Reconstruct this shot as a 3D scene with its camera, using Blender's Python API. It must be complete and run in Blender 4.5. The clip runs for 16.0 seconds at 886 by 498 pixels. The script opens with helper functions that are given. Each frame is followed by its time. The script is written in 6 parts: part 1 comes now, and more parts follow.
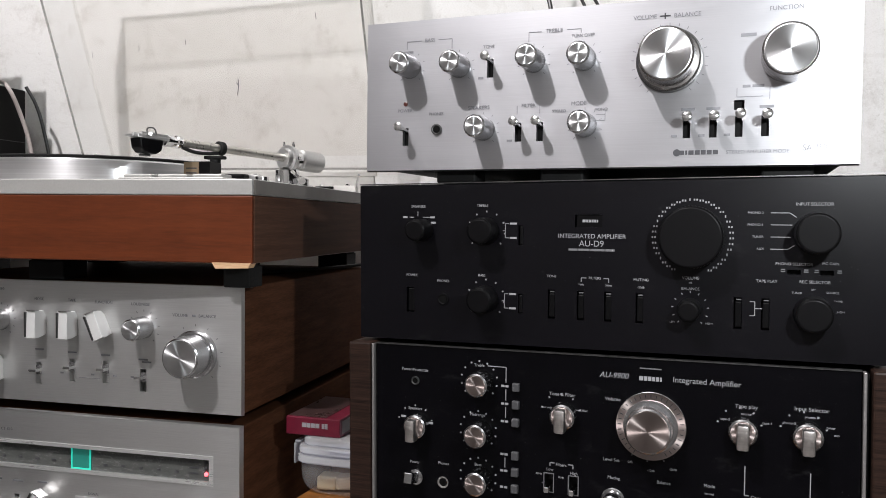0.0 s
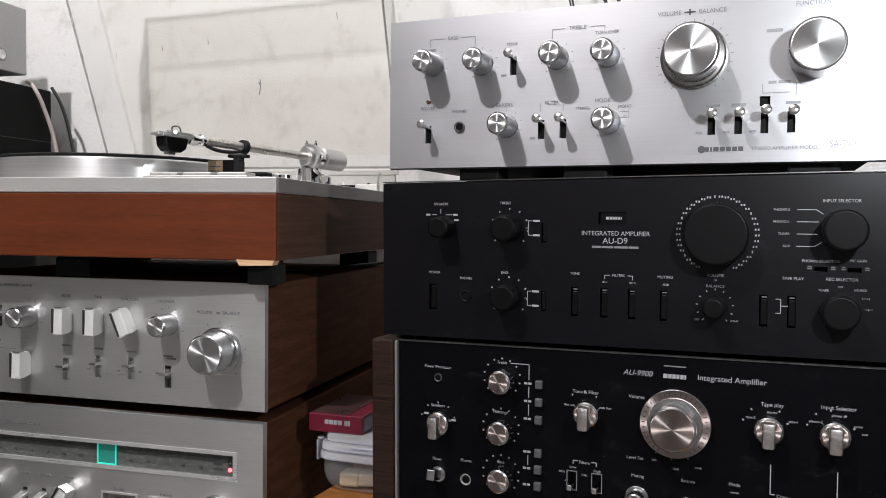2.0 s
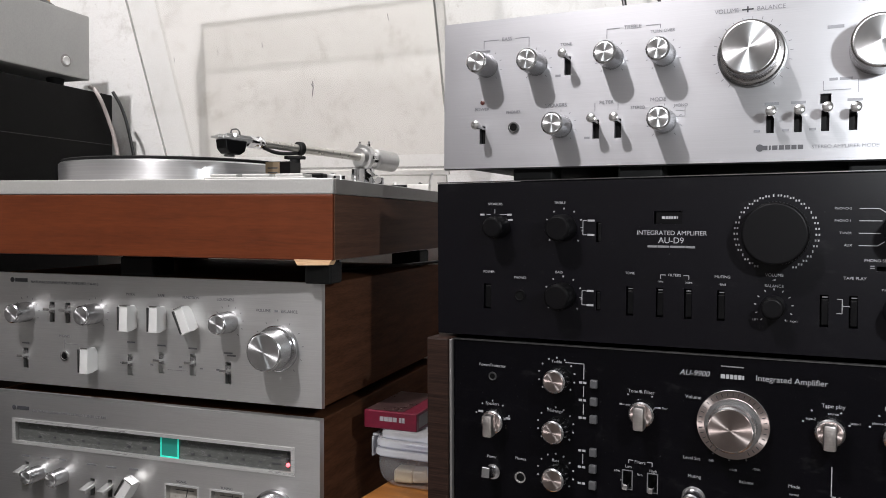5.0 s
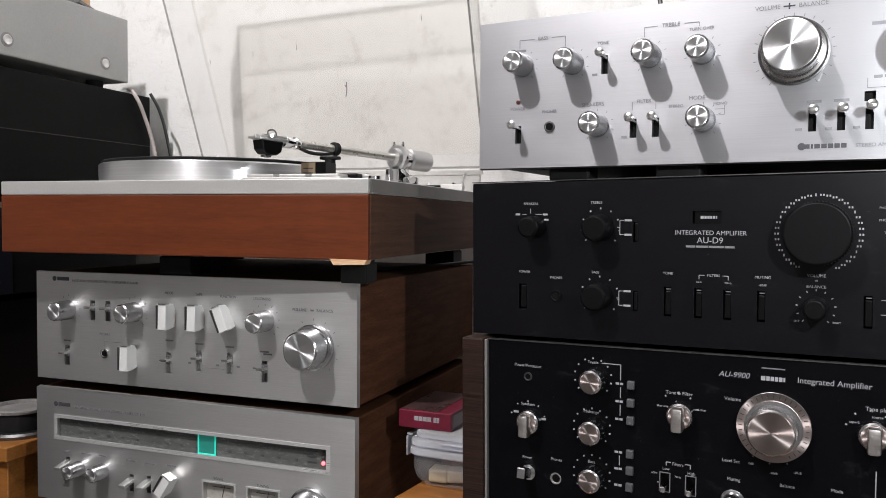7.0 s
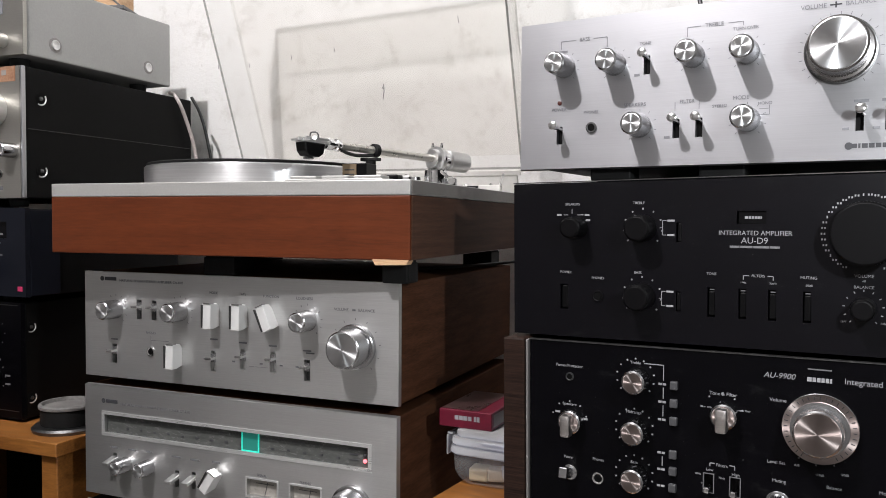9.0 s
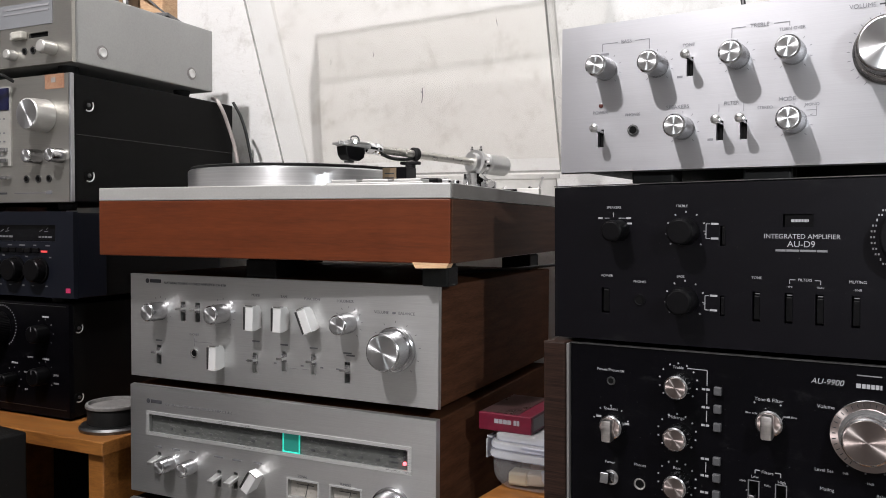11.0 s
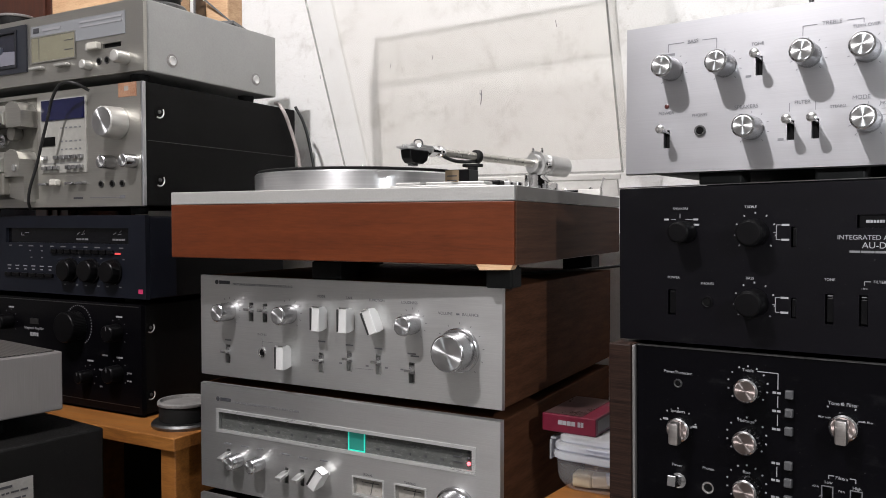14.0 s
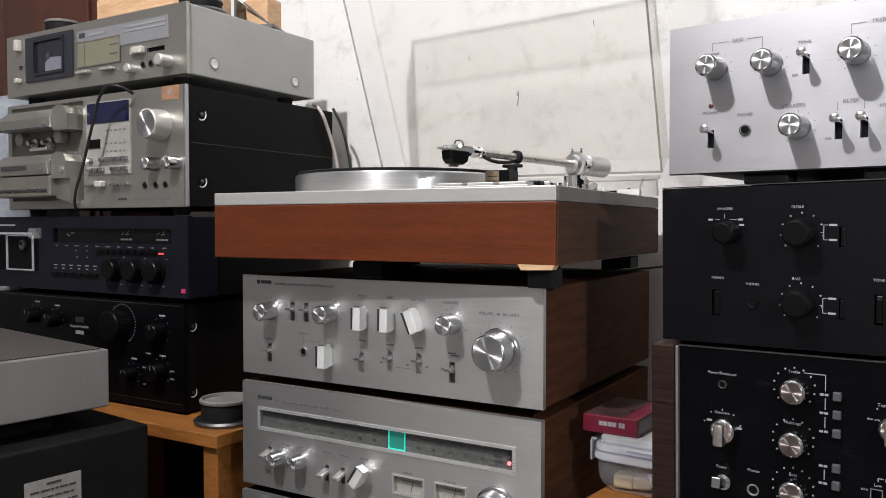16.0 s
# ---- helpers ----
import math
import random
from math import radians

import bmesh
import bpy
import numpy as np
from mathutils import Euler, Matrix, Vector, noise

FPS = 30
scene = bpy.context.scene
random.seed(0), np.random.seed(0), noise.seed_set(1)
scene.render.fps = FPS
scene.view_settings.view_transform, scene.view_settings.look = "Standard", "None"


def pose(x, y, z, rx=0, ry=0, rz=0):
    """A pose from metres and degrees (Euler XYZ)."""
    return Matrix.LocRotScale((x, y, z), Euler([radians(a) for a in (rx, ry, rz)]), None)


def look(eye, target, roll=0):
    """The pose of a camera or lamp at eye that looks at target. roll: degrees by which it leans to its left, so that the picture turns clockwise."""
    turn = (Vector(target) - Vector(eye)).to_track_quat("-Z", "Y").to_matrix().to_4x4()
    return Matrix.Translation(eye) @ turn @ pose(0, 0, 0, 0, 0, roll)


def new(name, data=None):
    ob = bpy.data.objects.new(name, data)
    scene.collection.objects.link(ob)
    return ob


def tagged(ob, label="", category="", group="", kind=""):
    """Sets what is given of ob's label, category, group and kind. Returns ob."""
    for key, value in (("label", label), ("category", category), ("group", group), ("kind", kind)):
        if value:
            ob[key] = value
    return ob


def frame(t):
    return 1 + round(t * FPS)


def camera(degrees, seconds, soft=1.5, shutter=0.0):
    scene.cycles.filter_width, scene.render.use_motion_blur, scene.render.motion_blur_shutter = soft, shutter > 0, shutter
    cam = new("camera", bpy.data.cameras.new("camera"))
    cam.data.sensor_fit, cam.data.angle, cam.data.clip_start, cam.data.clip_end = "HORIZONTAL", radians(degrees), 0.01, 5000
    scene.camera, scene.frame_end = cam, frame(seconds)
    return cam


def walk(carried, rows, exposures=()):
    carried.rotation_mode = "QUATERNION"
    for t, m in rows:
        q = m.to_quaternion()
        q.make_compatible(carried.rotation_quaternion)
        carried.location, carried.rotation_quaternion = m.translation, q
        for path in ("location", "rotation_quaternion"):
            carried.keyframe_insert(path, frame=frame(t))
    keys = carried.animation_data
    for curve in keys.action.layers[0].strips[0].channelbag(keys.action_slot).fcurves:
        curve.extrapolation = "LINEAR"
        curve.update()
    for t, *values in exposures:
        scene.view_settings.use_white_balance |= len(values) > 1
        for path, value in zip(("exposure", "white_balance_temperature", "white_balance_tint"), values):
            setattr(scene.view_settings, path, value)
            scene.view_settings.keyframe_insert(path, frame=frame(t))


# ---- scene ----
cam = camera(58.3, 16.0, soft=0.9)
PATH = [
    (0, (0.356, -0.694, 1.066), (-0.368, 1.169, 0.996), 0.6),
    (0.5, (0.356, -0.695, 1.065), (-0.369, 1.168, 0.995), 0.6),
    (1, (0.356, -0.696, 1.065), (-0.378, 1.163, 0.994), 0.6),
    (1.5, (0.353, -0.697, 1.064), (-0.395, 1.156, 0.994), 0.6),
    (2, (0.352, -0.697, 1.063), (-0.413, 1.149, 0.994), 0.6),
    (2.5, (0.349, -0.697, 1.063), (-0.435, 1.141, 0.992), 0.6),
    (3, (0.35, -0.699, 1.063), (-0.452, 1.132, 0.988), 0.6),
    (3.5, (0.348, -0.702, 1.064), (-0.472, 1.121, 0.989), 0.6),
    (4, (0.348, -0.704, 1.065), (-0.49, 1.111, 0.99), 0.5),
    (6.5, (0.343, -0.71, 1.065), (-0.573, 1.067, 0.99), 0.4),
    (7, (0.342, -0.71, 1.064), (-0.593, 1.056, 0.99), 0.4),
    (7.5, (0.343, -0.717, 1.064), (-0.613, 1.038, 0.991), 0.4),
    (8, (0.338, -0.716, 1.064), (-0.636, 1.029, 0.99), 0.3),
    (8.5, (0.34, -0.715, 1.065), (-0.642, 1.025, 0.99), 0.3),
    (9, (0.335, -0.721, 1.064), (-0.666, 1.009, 0.991), 0.3),
    (11.5, (0.331, -0.726, 1.064), (-0.769, 0.943, 0.998), 0.2),
    (12, (0.33, -0.729, 1.066), (-0.793, 0.925, 0.999), 0.1),
    (12.5, (0.33, -0.731, 1.065), (-0.808, 0.912, 1.0), 0.1),
    (13, (0.327, -0.734, 1.067), (-0.825, 0.9, 1.0), 0.1),
    (13.5, (0.327, -0.736, 1.066), (-0.84, 0.887, 1.002), 0.1),
    (14, (0.326, -0.737, 1.066), (-0.861, 0.872, 1.001), 0.0),
    (14.5, (0.324, -0.739, 1.065), (-0.877, 0.859, 1.001), 0.0),
    (15, (0.323, -0.741, 1.066), (-0.894, 0.845, 1.002), 0.0),
    (15.5, (0.322, -0.745, 1.066), (-0.909, 0.83, 1.002), -0.0),
    (16, (0.319, -0.748, 1.065), (-0.927, 0.815, 1.003), -0.0),
]
walk(cam, [(t, look(eye, target, roll)) for t, eye, target, roll in PATH], [(0, -0.08), (4, -0.05), (9, 0.05), (16, 0.05)])

# ---- world and lamps ----
world = bpy.data.worlds.new("room_air")
scene.world = world
world.use_nodes = True
world.node_tree.nodes["Background"].inputs[0].default_value = (0.9, 0.95, 1.0, 1)
world.node_tree.nodes["Background"].inputs[1].default_value = 0.006


def lamp(name, place, watts, size, colour):
    data = bpy.data.lights.new(name, "POINT")
    data.energy, data.shadow_soft_size, data.color = watts, size, colour
    ob = new(name, data)
    ob.location = place
    return ob


LAMP_A, LAMP_B = (-0.24, -1.10, 2.44), (0.505, -0.38, 1.22)
lamp("ceiling_lamp_light", LAMP_A, 138.0, 0.025, (1.0, 0.965, 0.985))
lamp("side_lamp_light", LAMP_B, 10.0, 0.012, (0.93, 0.97, 1.0))


# ---- materials ----
def material(name):
    m = bpy.data.materials.new(name)
    m.use_nodes = True
    return m, m.node_tree, m.node_tree.nodes["Principled BSDF"]


def add(tree, kind, **values):
    n = tree.nodes.new(kind)
    for k, v in values.items():
        n.inputs[k].default_value = v
    return n


def coords(tree, scale, space="Object"):
    c = tree.nodes.new("ShaderNodeTexCoord")
    mp = add(tree, "ShaderNodeMapping", Scale=scale)
    tree.links.new(c.outputs[space], mp.inputs["Vector"])
    return mp.outputs["Vector"]


def noise_tex(tree, vec, scale, detail=4.0, rough=0.55):
    n = add(tree, "ShaderNodeTexNoise", Scale=scale, Detail=detail, Roughness=rough)
    tree.links.new(vec, n.inputs["Vector"])
    return n.outputs["Fac"]


def ramp(tree, fac, stops):
    r = tree.nodes.new("ShaderNodeValToRGB")
    while len(r.color_ramp.elements) < len(stops):
        r.color_ramp.elements.new(0.5)
    for e, (p, c) in zip(r.color_ramp.elements, stops):
        e.position, e.color = p, (*c, 1) if len(c) == 3 else c
    tree.links.new(fac, r.inputs["Fac"])
    return r.outputs["Color"]


def bump(tree, bsdf, fac, strength, distance=0.001):
    b = add(tree, "ShaderNodeBump", Strength=strength, Distance=distance)
    tree.links.new(fac, b.inputs["Height"])
    tree.links.new(b.outputs["Normal"], bsdf.inputs["Normal"])


def grey(a):
    return (a, a, a)


def surface(name, dark, light, scale, stretch=(1, 1, 1), rough=(0.4, 0.55), metal=0.0, relief=0.1, coat=0.0, depth=0.0005, fine=6.0, spec=0.5, dust=0.0):
    """A mottled surface: colour between dark and light by two noises, roughness by the finer one."""
    m, t, b = material(name)
    v = coords(t, stretch)
    big = noise_tex(t, v, scale, 3.0)
    small = noise_tex(t, v, scale * fine, 5.0, 0.65)
    mix = add(t, "ShaderNodeMath")
    mix.operation = "MULTIPLY_ADD"
    t.links.new(small, mix.inputs[0])
    mix.inputs[1].default_value = 0.55
    half = add(t, "ShaderNodeMath")
    half.operation = "MULTIPLY"
    half.inputs[1].default_value = 0.45
    t.links.new(big, half.inputs[0])
    t.links.new(half.outputs[0], mix.inputs[2])
    colour = ramp(t, mix.outputs[0], [(0.36, dark), (0.64, light)])
    if dust:
        specks = ramp(t, noise_tex(t, coords(t, (1, 1, 1)), 420.0, 2.0, 0.5), [(0.70, grey(0.0)), (0.80, grey(dust))])
        smear = ramp(t, noise_tex(t, coords(t, (1, 1, 2.5)), 24.0, 6.0, 0.75), [(0.58, grey(0.0)), (0.85, grey(dust * 0.35))])
        for layer in (specks, smear):
            s = add(t, "ShaderNodeMix")
            s.data_type, s.blend_type = "RGBA", "ADD"
            s.inputs[0].default_value = 1.0
            t.links.new(colour, s.inputs[6])
            t.links.new(layer, s.inputs[7])
            colour = s.outputs[2]
    t.links.new(colour, b.inputs["Base Color"])
    t.links.new(ramp(t, small, [(0.3, grey(rough[0])), (0.7, grey(rough[1]))]), b.inputs["Roughness"])
    b.inputs["Metallic"].default_value = metal
    b.inputs["Specular IOR Level"].default_value = spec
    b.inputs["Coat Weight"].default_value = coat
    b.inputs["Coat Roughness"].default_value = 0.2
    if relief:
        bump(t, b, mix.outputs[0], relief, depth)
    return m


def brushed(name, tone, rough, aniso=0.0, radial=False, turn=0.0, stretch=(3, 3, 500), relief=0.12, metal=1.0, low=0.80):
    m, t, b = material(name)
    v = coords(t, stretch)
    fine = noise_tex(t, v, 3.0, 3.0, 0.7)
    cloud = noise_tex(t, coords(t, (1, 1, 1)), 14.0, 4.0)
    t.links.new(ramp(t, fine, [(0.25, tuple(c * low for c in tone)), (0.75, tone)]), b.inputs["Base Color"])
    lo, hi = rough
    mixed = add(t, "ShaderNodeMath")
    mixed.operation = "MULTIPLY"
    t.links.new(fine, mixed.inputs[0])
    t.links.new(cloud, mixed.inputs[1])
    t.links.new(ramp(t, mixed.outputs[0], [(0.12, grey(lo)), (0.42, grey(hi))]), b.inputs["Roughness"])
    b.inputs["Metallic"].default_value = metal
    if aniso:
        b.inputs["Anisotropic"].default_value = aniso
        b.inputs["Anisotropic Rotation"].default_value = turn
        tangent = t.nodes.new("ShaderNodeTangent")
        tangent.direction_type, tangent.axis = "RADIAL", "Y" if radial else "Z"
        t.links.new(tangent.outputs[0], b.inputs["Tangent"])
    if relief:
        bump(t, b, fine, relief, 0.0002)
    return m


def plain(name, colour, rough=0.5, metal=0.0, glow=0.0, spec=0.5):
    m, t, b = material(name)
    b.inputs["Base Color"].default_value = (*colour, 1)
    b.inputs["Roughness"].default_value = rough
    b.inputs["Metallic"].default_value = metal
    b.inputs["Specular IOR Level"].default_value = spec
    if glow:
        b.inputs["Emission Color"].default_value = (*colour, 1)
        b.inputs["Emission Strength"].default_value = glow
    return m


def clear(name, tint, gloss_rough=0.05, haze=0.0):
    """Clear plastic: light goes straight through, tinted, with a gloss that grows towards grazing."""
    m, t, b = material(name)
    t.nodes.remove(b)
    out = t.nodes["Material Output"]
    see = add(t, "ShaderNodeBsdfTransparent", Color=(*tint, 1))
    gloss = add(t, "ShaderNodeBsdfGlossy", Roughness=gloss_rough)
    milk = add(t, "ShaderNodeBsdfDiffuse", Color=(0.8, 0.8, 0.8, 1))
    facing = add(t, "ShaderNodeLayerWeight", Blend=0.5)
    steep = t.nodes.new("ShaderNodeMath")
    steep.operation = "POWER"
    steep.inputs[1].default_value = 4.5
    t.links.new(facing.outputs["Facing"], steep.inputs[0])
    fres = t.nodes.new("ShaderNodeMath")
    fres.operation = "MULTIPLY_ADD"
    fres.inputs[1].default_value, fres.inputs[2].default_value = 0.55, 0.006
    t.links.new(steep.outputs[0], fres.inputs[0])
    a, c = t.nodes.new("ShaderNodeMixShader"), t.nodes.new("ShaderNodeMixShader")
    a.inputs[0].default_value = haze
    t.links.new(see.outputs[0], a.inputs[1])
    t.links.new(milk.outputs[0], a.inputs[2])
    t.links.new(fres.outputs[0], c.inputs[0])
    t.links.new(a.outputs[0], c.inputs[1])
    t.links.new(gloss.outputs[0], c.inputs[2])
    t.links.new(c.outputs[0], out.inputs["Surface"])
    return m


SILVER = brushed("brushed_silver", (0.46, 0.46, 0.48), (0.37, 0.43), aniso=0.45, turn=0.25, metal=0.95, relief=0.07, low=0.90)
SILVER_SOFT = brushed("satin_aluminium", (0.67, 0.67, 0.663), (0.34, 0.44), aniso=0.62, turn=0.25, stretch=(6, 6, 700), metal=0.90)
BRIGHT_METAL = brushed("bright_satin_metal", (0.82, 0.82, 0.81), (0.26, 0.36), stretch=(6, 6, 300), metal=0.7)
PALE_METAL = brushed("pale_satin_metal", (0.56, 0.55, 0.52), (0.34, 0.46), stretch=(9, 9, 60), metal=0.55)
PADDLE_METAL = brushed("polished_paddle", (0.76, 0.76, 0.75), (0.28, 0.34), stretch=(20, 20, 20), relief=0.0, metal=0.35, low=0.95)
DULL_SILVER = brushed("dull_silver_case", (0.285, 0.27, 0.265), (0.34, 0.5), stretch=(500, 6, 6), metal=0.6)
CHAMPAGNE = brushed("champagne_metal", (0.43, 0.418, 0.385), (0.30, 0.42), aniso=0.60, turn=0.25, metal=0.84)
KNOB_CAP = brushed("turned_knob_cap", (0.66, 0.66, 0.67), (0.37, 0.40), aniso=0.985, radial=True, stretch=(9, 9, 9), relief=0.0)
KNOB_SIDE = plain("knob_side_metal", (0.50, 0.50, 0.51), 0.2, 1.0)
KNOB_DARK_SIDE = brushed("turned_knob_side", (0.34, 0.325, 0.32), (0.20, 0.30), stretch=(2, 260, 2), relief=0.05)
WORN_CAP = brushed("worn_knob_cap", (0.40, 0.338, 0.32), (0.36, 0.42), aniso=0.98, radial=True, stretch=(14, 14, 14), relief=0.0)
CHROME = plain("chrome", (0.8, 0.8, 0.8), 0.14, 1.0)
STEEL_DARK = surface("dark_steel", grey(0.10), grey(0.18), 60, rough=(0.3, 0.45), metal=1.0)
BLACK = surface("black_lacquer", (0.0010, 0.0009, 0.0014), (0.0018, 0.0016, 0.0025), 9, rough=(0.30, 0.37), relief=0.05, fine=30, spec=0.105, dust=0.04)
BLACK_HAIRLINE = surface("black_anodised", (0.0010, 0.0008, 0.0016), (0.0019, 0.0016, 0.0029), 9, stretch=(1, 1, 6), rough=(0.33, 0.41), relief=0.05, fine=30, spec=0.21, dust=0.03)
BLACK_CASE = surface("black_vinyl_case", (0.0020, 0.0019, 0.0019), (0.0040, 0.0038, 0.0038), 12, rough=(0.45, 0.62), relief=0.25, fine=50, spec=0.11, dust=0.014)
DUSTY_BLACK = surface("dusty_black_case", (0.0026, 0.0025, 0.0025), (0.0060, 0.0057, 0.0055), 9, rough=(0.42, 0.62), relief=0.2, fine=40, spec=0.16, dust=0.06)
BLACK_KNOB = plain("black_knob", (0.0028, 0.0027, 0.0030), 0.32, spec=0.13)
BLACK_CAP = plain("black_knob_cap", (0.0022, 0.0020, 0.0024), 0.44, spec=0.12)
RUBBER = surface("rubber", grey(0.005), grey(0.010), 80, rough=(0.6, 0.8), spec=0.2)
NAVY = surface("navy_plastic", (0.0046, 0.0054, 0.0088), (0.0076, 0.0088, 0.0138), 10, rough=(0.36, 0.5), relief=0.05, fine=40, spec=0.13)
PRINT_WHITE = plain("white_print", (0.25, 0.25, 0.26), 0.6, spec=0.2)
PRINT_DIM = plain("grey_print", (0.13, 0.13, 0.135), 0.6, spec=0.2)
PRINT_DARK = plain("dark_print", (0.035, 0.035, 0.04), 0.6)
PRINT_FAINT = plain("faint_print", (0.165, 0.165, 0.178), 0.5)
PRINT_GREY = plain("engraved_print", (0.13, 0.13, 0.14), 0.6)
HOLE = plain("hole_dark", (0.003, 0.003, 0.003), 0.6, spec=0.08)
WALNUT = surface("walnut_vinyl", (0.044, 0.0172, 0.0088), (0.098, 0.042, 0.0215), 5, stretch=(1, 3, 26), rough=(0.55, 0.68), relief=0.15, spec=0.03)
ROSEWOOD = surface("dark_rosewood", (0.004, 0.0022, 0.0018), (0.034, 0.018, 0.013), 7, stretch=(1, 4, 46), rough=(0.42, 0.55), relief=0.25, spec=0.15)
TEAK = surface("teak_veneer", (0.066, 0.0135, 0.0036), (0.112, 0.0255, 0.0066), 4, stretch=(1.6, 4, 18), rough=(0.34, 0.5), relief=0.12, coat=0.06, spec=0.3)
TEAK_SIDE = surface("grey_brown_veneer", (0.046, 0.0215, 0.0132), (0.090, 0.046, 0.030), 6, stretch=(4, 1.2, 30), rough=(0.55, 0.7), relief=0.1, spec=0.05)
PINE = surface("orange_pine", (0.145, 0.050, 0.0095), (0.29, 0.118, 0.026), 5, stretch=(1.5, 8, 14), rough=(0.38, 0.55), relief=0.15, coat=0.2)
RAW_WOOD = surface("raw_wood", (0.40, 0.23, 0.12), (0.62, 0.42, 0.25), 7, stretch=(2, 8, 20), rough=(0.6, 0.8), relief=0.3)
MAHOGANY = surface("dark_red_wood", (0.035, 0.011, 0.007), (0.085, 0.028, 0.016), 4, stretch=(8, 8, 1.5), rough=(0.3, 0.45), relief=0.1)
DECK_GREY = surface("grey_painted_metal", (0.31, 0.312, 0.303), (0.365, 0.367, 0.356), 8, rough=(0.4, 0.5), metal=0.25, relief=0.06, fine=50)
TAN_WINDOW = surface("tan_window", (0.158, 0.150, 0.106), (0.176, 0.167, 0.118), 30, rough=(0.18, 0.28), relief=0.0)
DISPLAY_BLUE = plain("blue_display", (0.005, 0.006, 0.034), 0.12)
PLATTER = brushed("turned_aluminium", (0.70, 0.70, 0.71), (0.30, 0.36), aniso=0.85, turn=0.25, stretch=(1, 1, 160), relief=0.02, metal=0.9)
TOP_PLATE = surface("grey_top_plate", (0.40, 0.395, 0.38), (0.47, 0.465, 0.45), 10, rough=(0.42, 0.52), metal=0.5, relief=0.05, fine=40)
ACRYLIC = clear("clear_acrylic", (0.972, 0.966, 0.955), 0.06, 0.012)
ACRYLIC_SIDE = clear("acrylic_side", (0.968, 0.968, 0.964), 0.08, 0.015)
ACRYLIC_EDGE = clear("acrylic_edge", (0.70, 0.70, 0.69), 0.1, 0.05)
TUB = clear("milky_plastic", (0.90, 0.91, 0.93), 0.15, 0.12)
TUB_LID = clear("milky_blue_lid", (0.86, 0.88, 0.95), 0.2, 0.30)
RED_CARD = surface("crimson_card", (0.085, 0.003, 0.014), (0.125, 0.005, 0.020), 20, rough=(0.35, 0.45), relief=0.03)
# White paper; the shade on the case label is put into its grey.
PAPER = surface("greyed_paper", (0.20, 0.193, 0.18), (0.26, 0.25, 0.235), 40, rough=(0.7, 0.8), relief=0.05)
CABLE_BLACK = plain("black_cable", (0.012, 0.012, 0.012), 0.4)
CABLE_GREY = plain("grey_cable", (0.42, 0.37, 0.35), 0.5)
GOLD = plain("brass_print", (0.26, 0.195, 0.125), 0.4, 0.6)
GREEN_GLOW = plain("green_pointer_glow", (0.03, 0.55, 0.42), 0.4, 0.0, 0.55)
GREEN_DIM = plain("green_pointer_fill", (0.014, 0.15, 0.12), 0.4, 0.0, 0.40)
RED_GLOW = plain("red_lamp_glow", (1.0, 0.10, 0.12), 0.4, 0.0, 4.0)
DIAL = surface("dial_glass_grey", (0.060, 0.063, 0.060), (0.105, 0.108, 0.102), 20, stretch=(1, 1, 3), rough=(0.2, 0.3), relief=0.0)
METER = surface("meter_face", (0.26, 0.245, 0.22), (0.33, 0.31, 0.28), 30, rough=(0.25, 0.35), relief=0.0)
IVORY = surface("ivory_plastic", (0.40, 0.385, 0.34), (0.47, 0.455, 0.41), 25, rough=(0.35, 0.5), relief=0.03)
PALE_PLASTIC = surface("pale_plastic", (0.60, 0.59, 0.56), (0.70, 0.69, 0.66), 20, rough=(0.35, 0.5), relief=0.03)
PAPER_CONE = surface("grey_cone", (0.10, 0.096, 0.092), (0.18, 0.172, 0.164), 40, rough=(0.6, 0.8), relief=0.2)


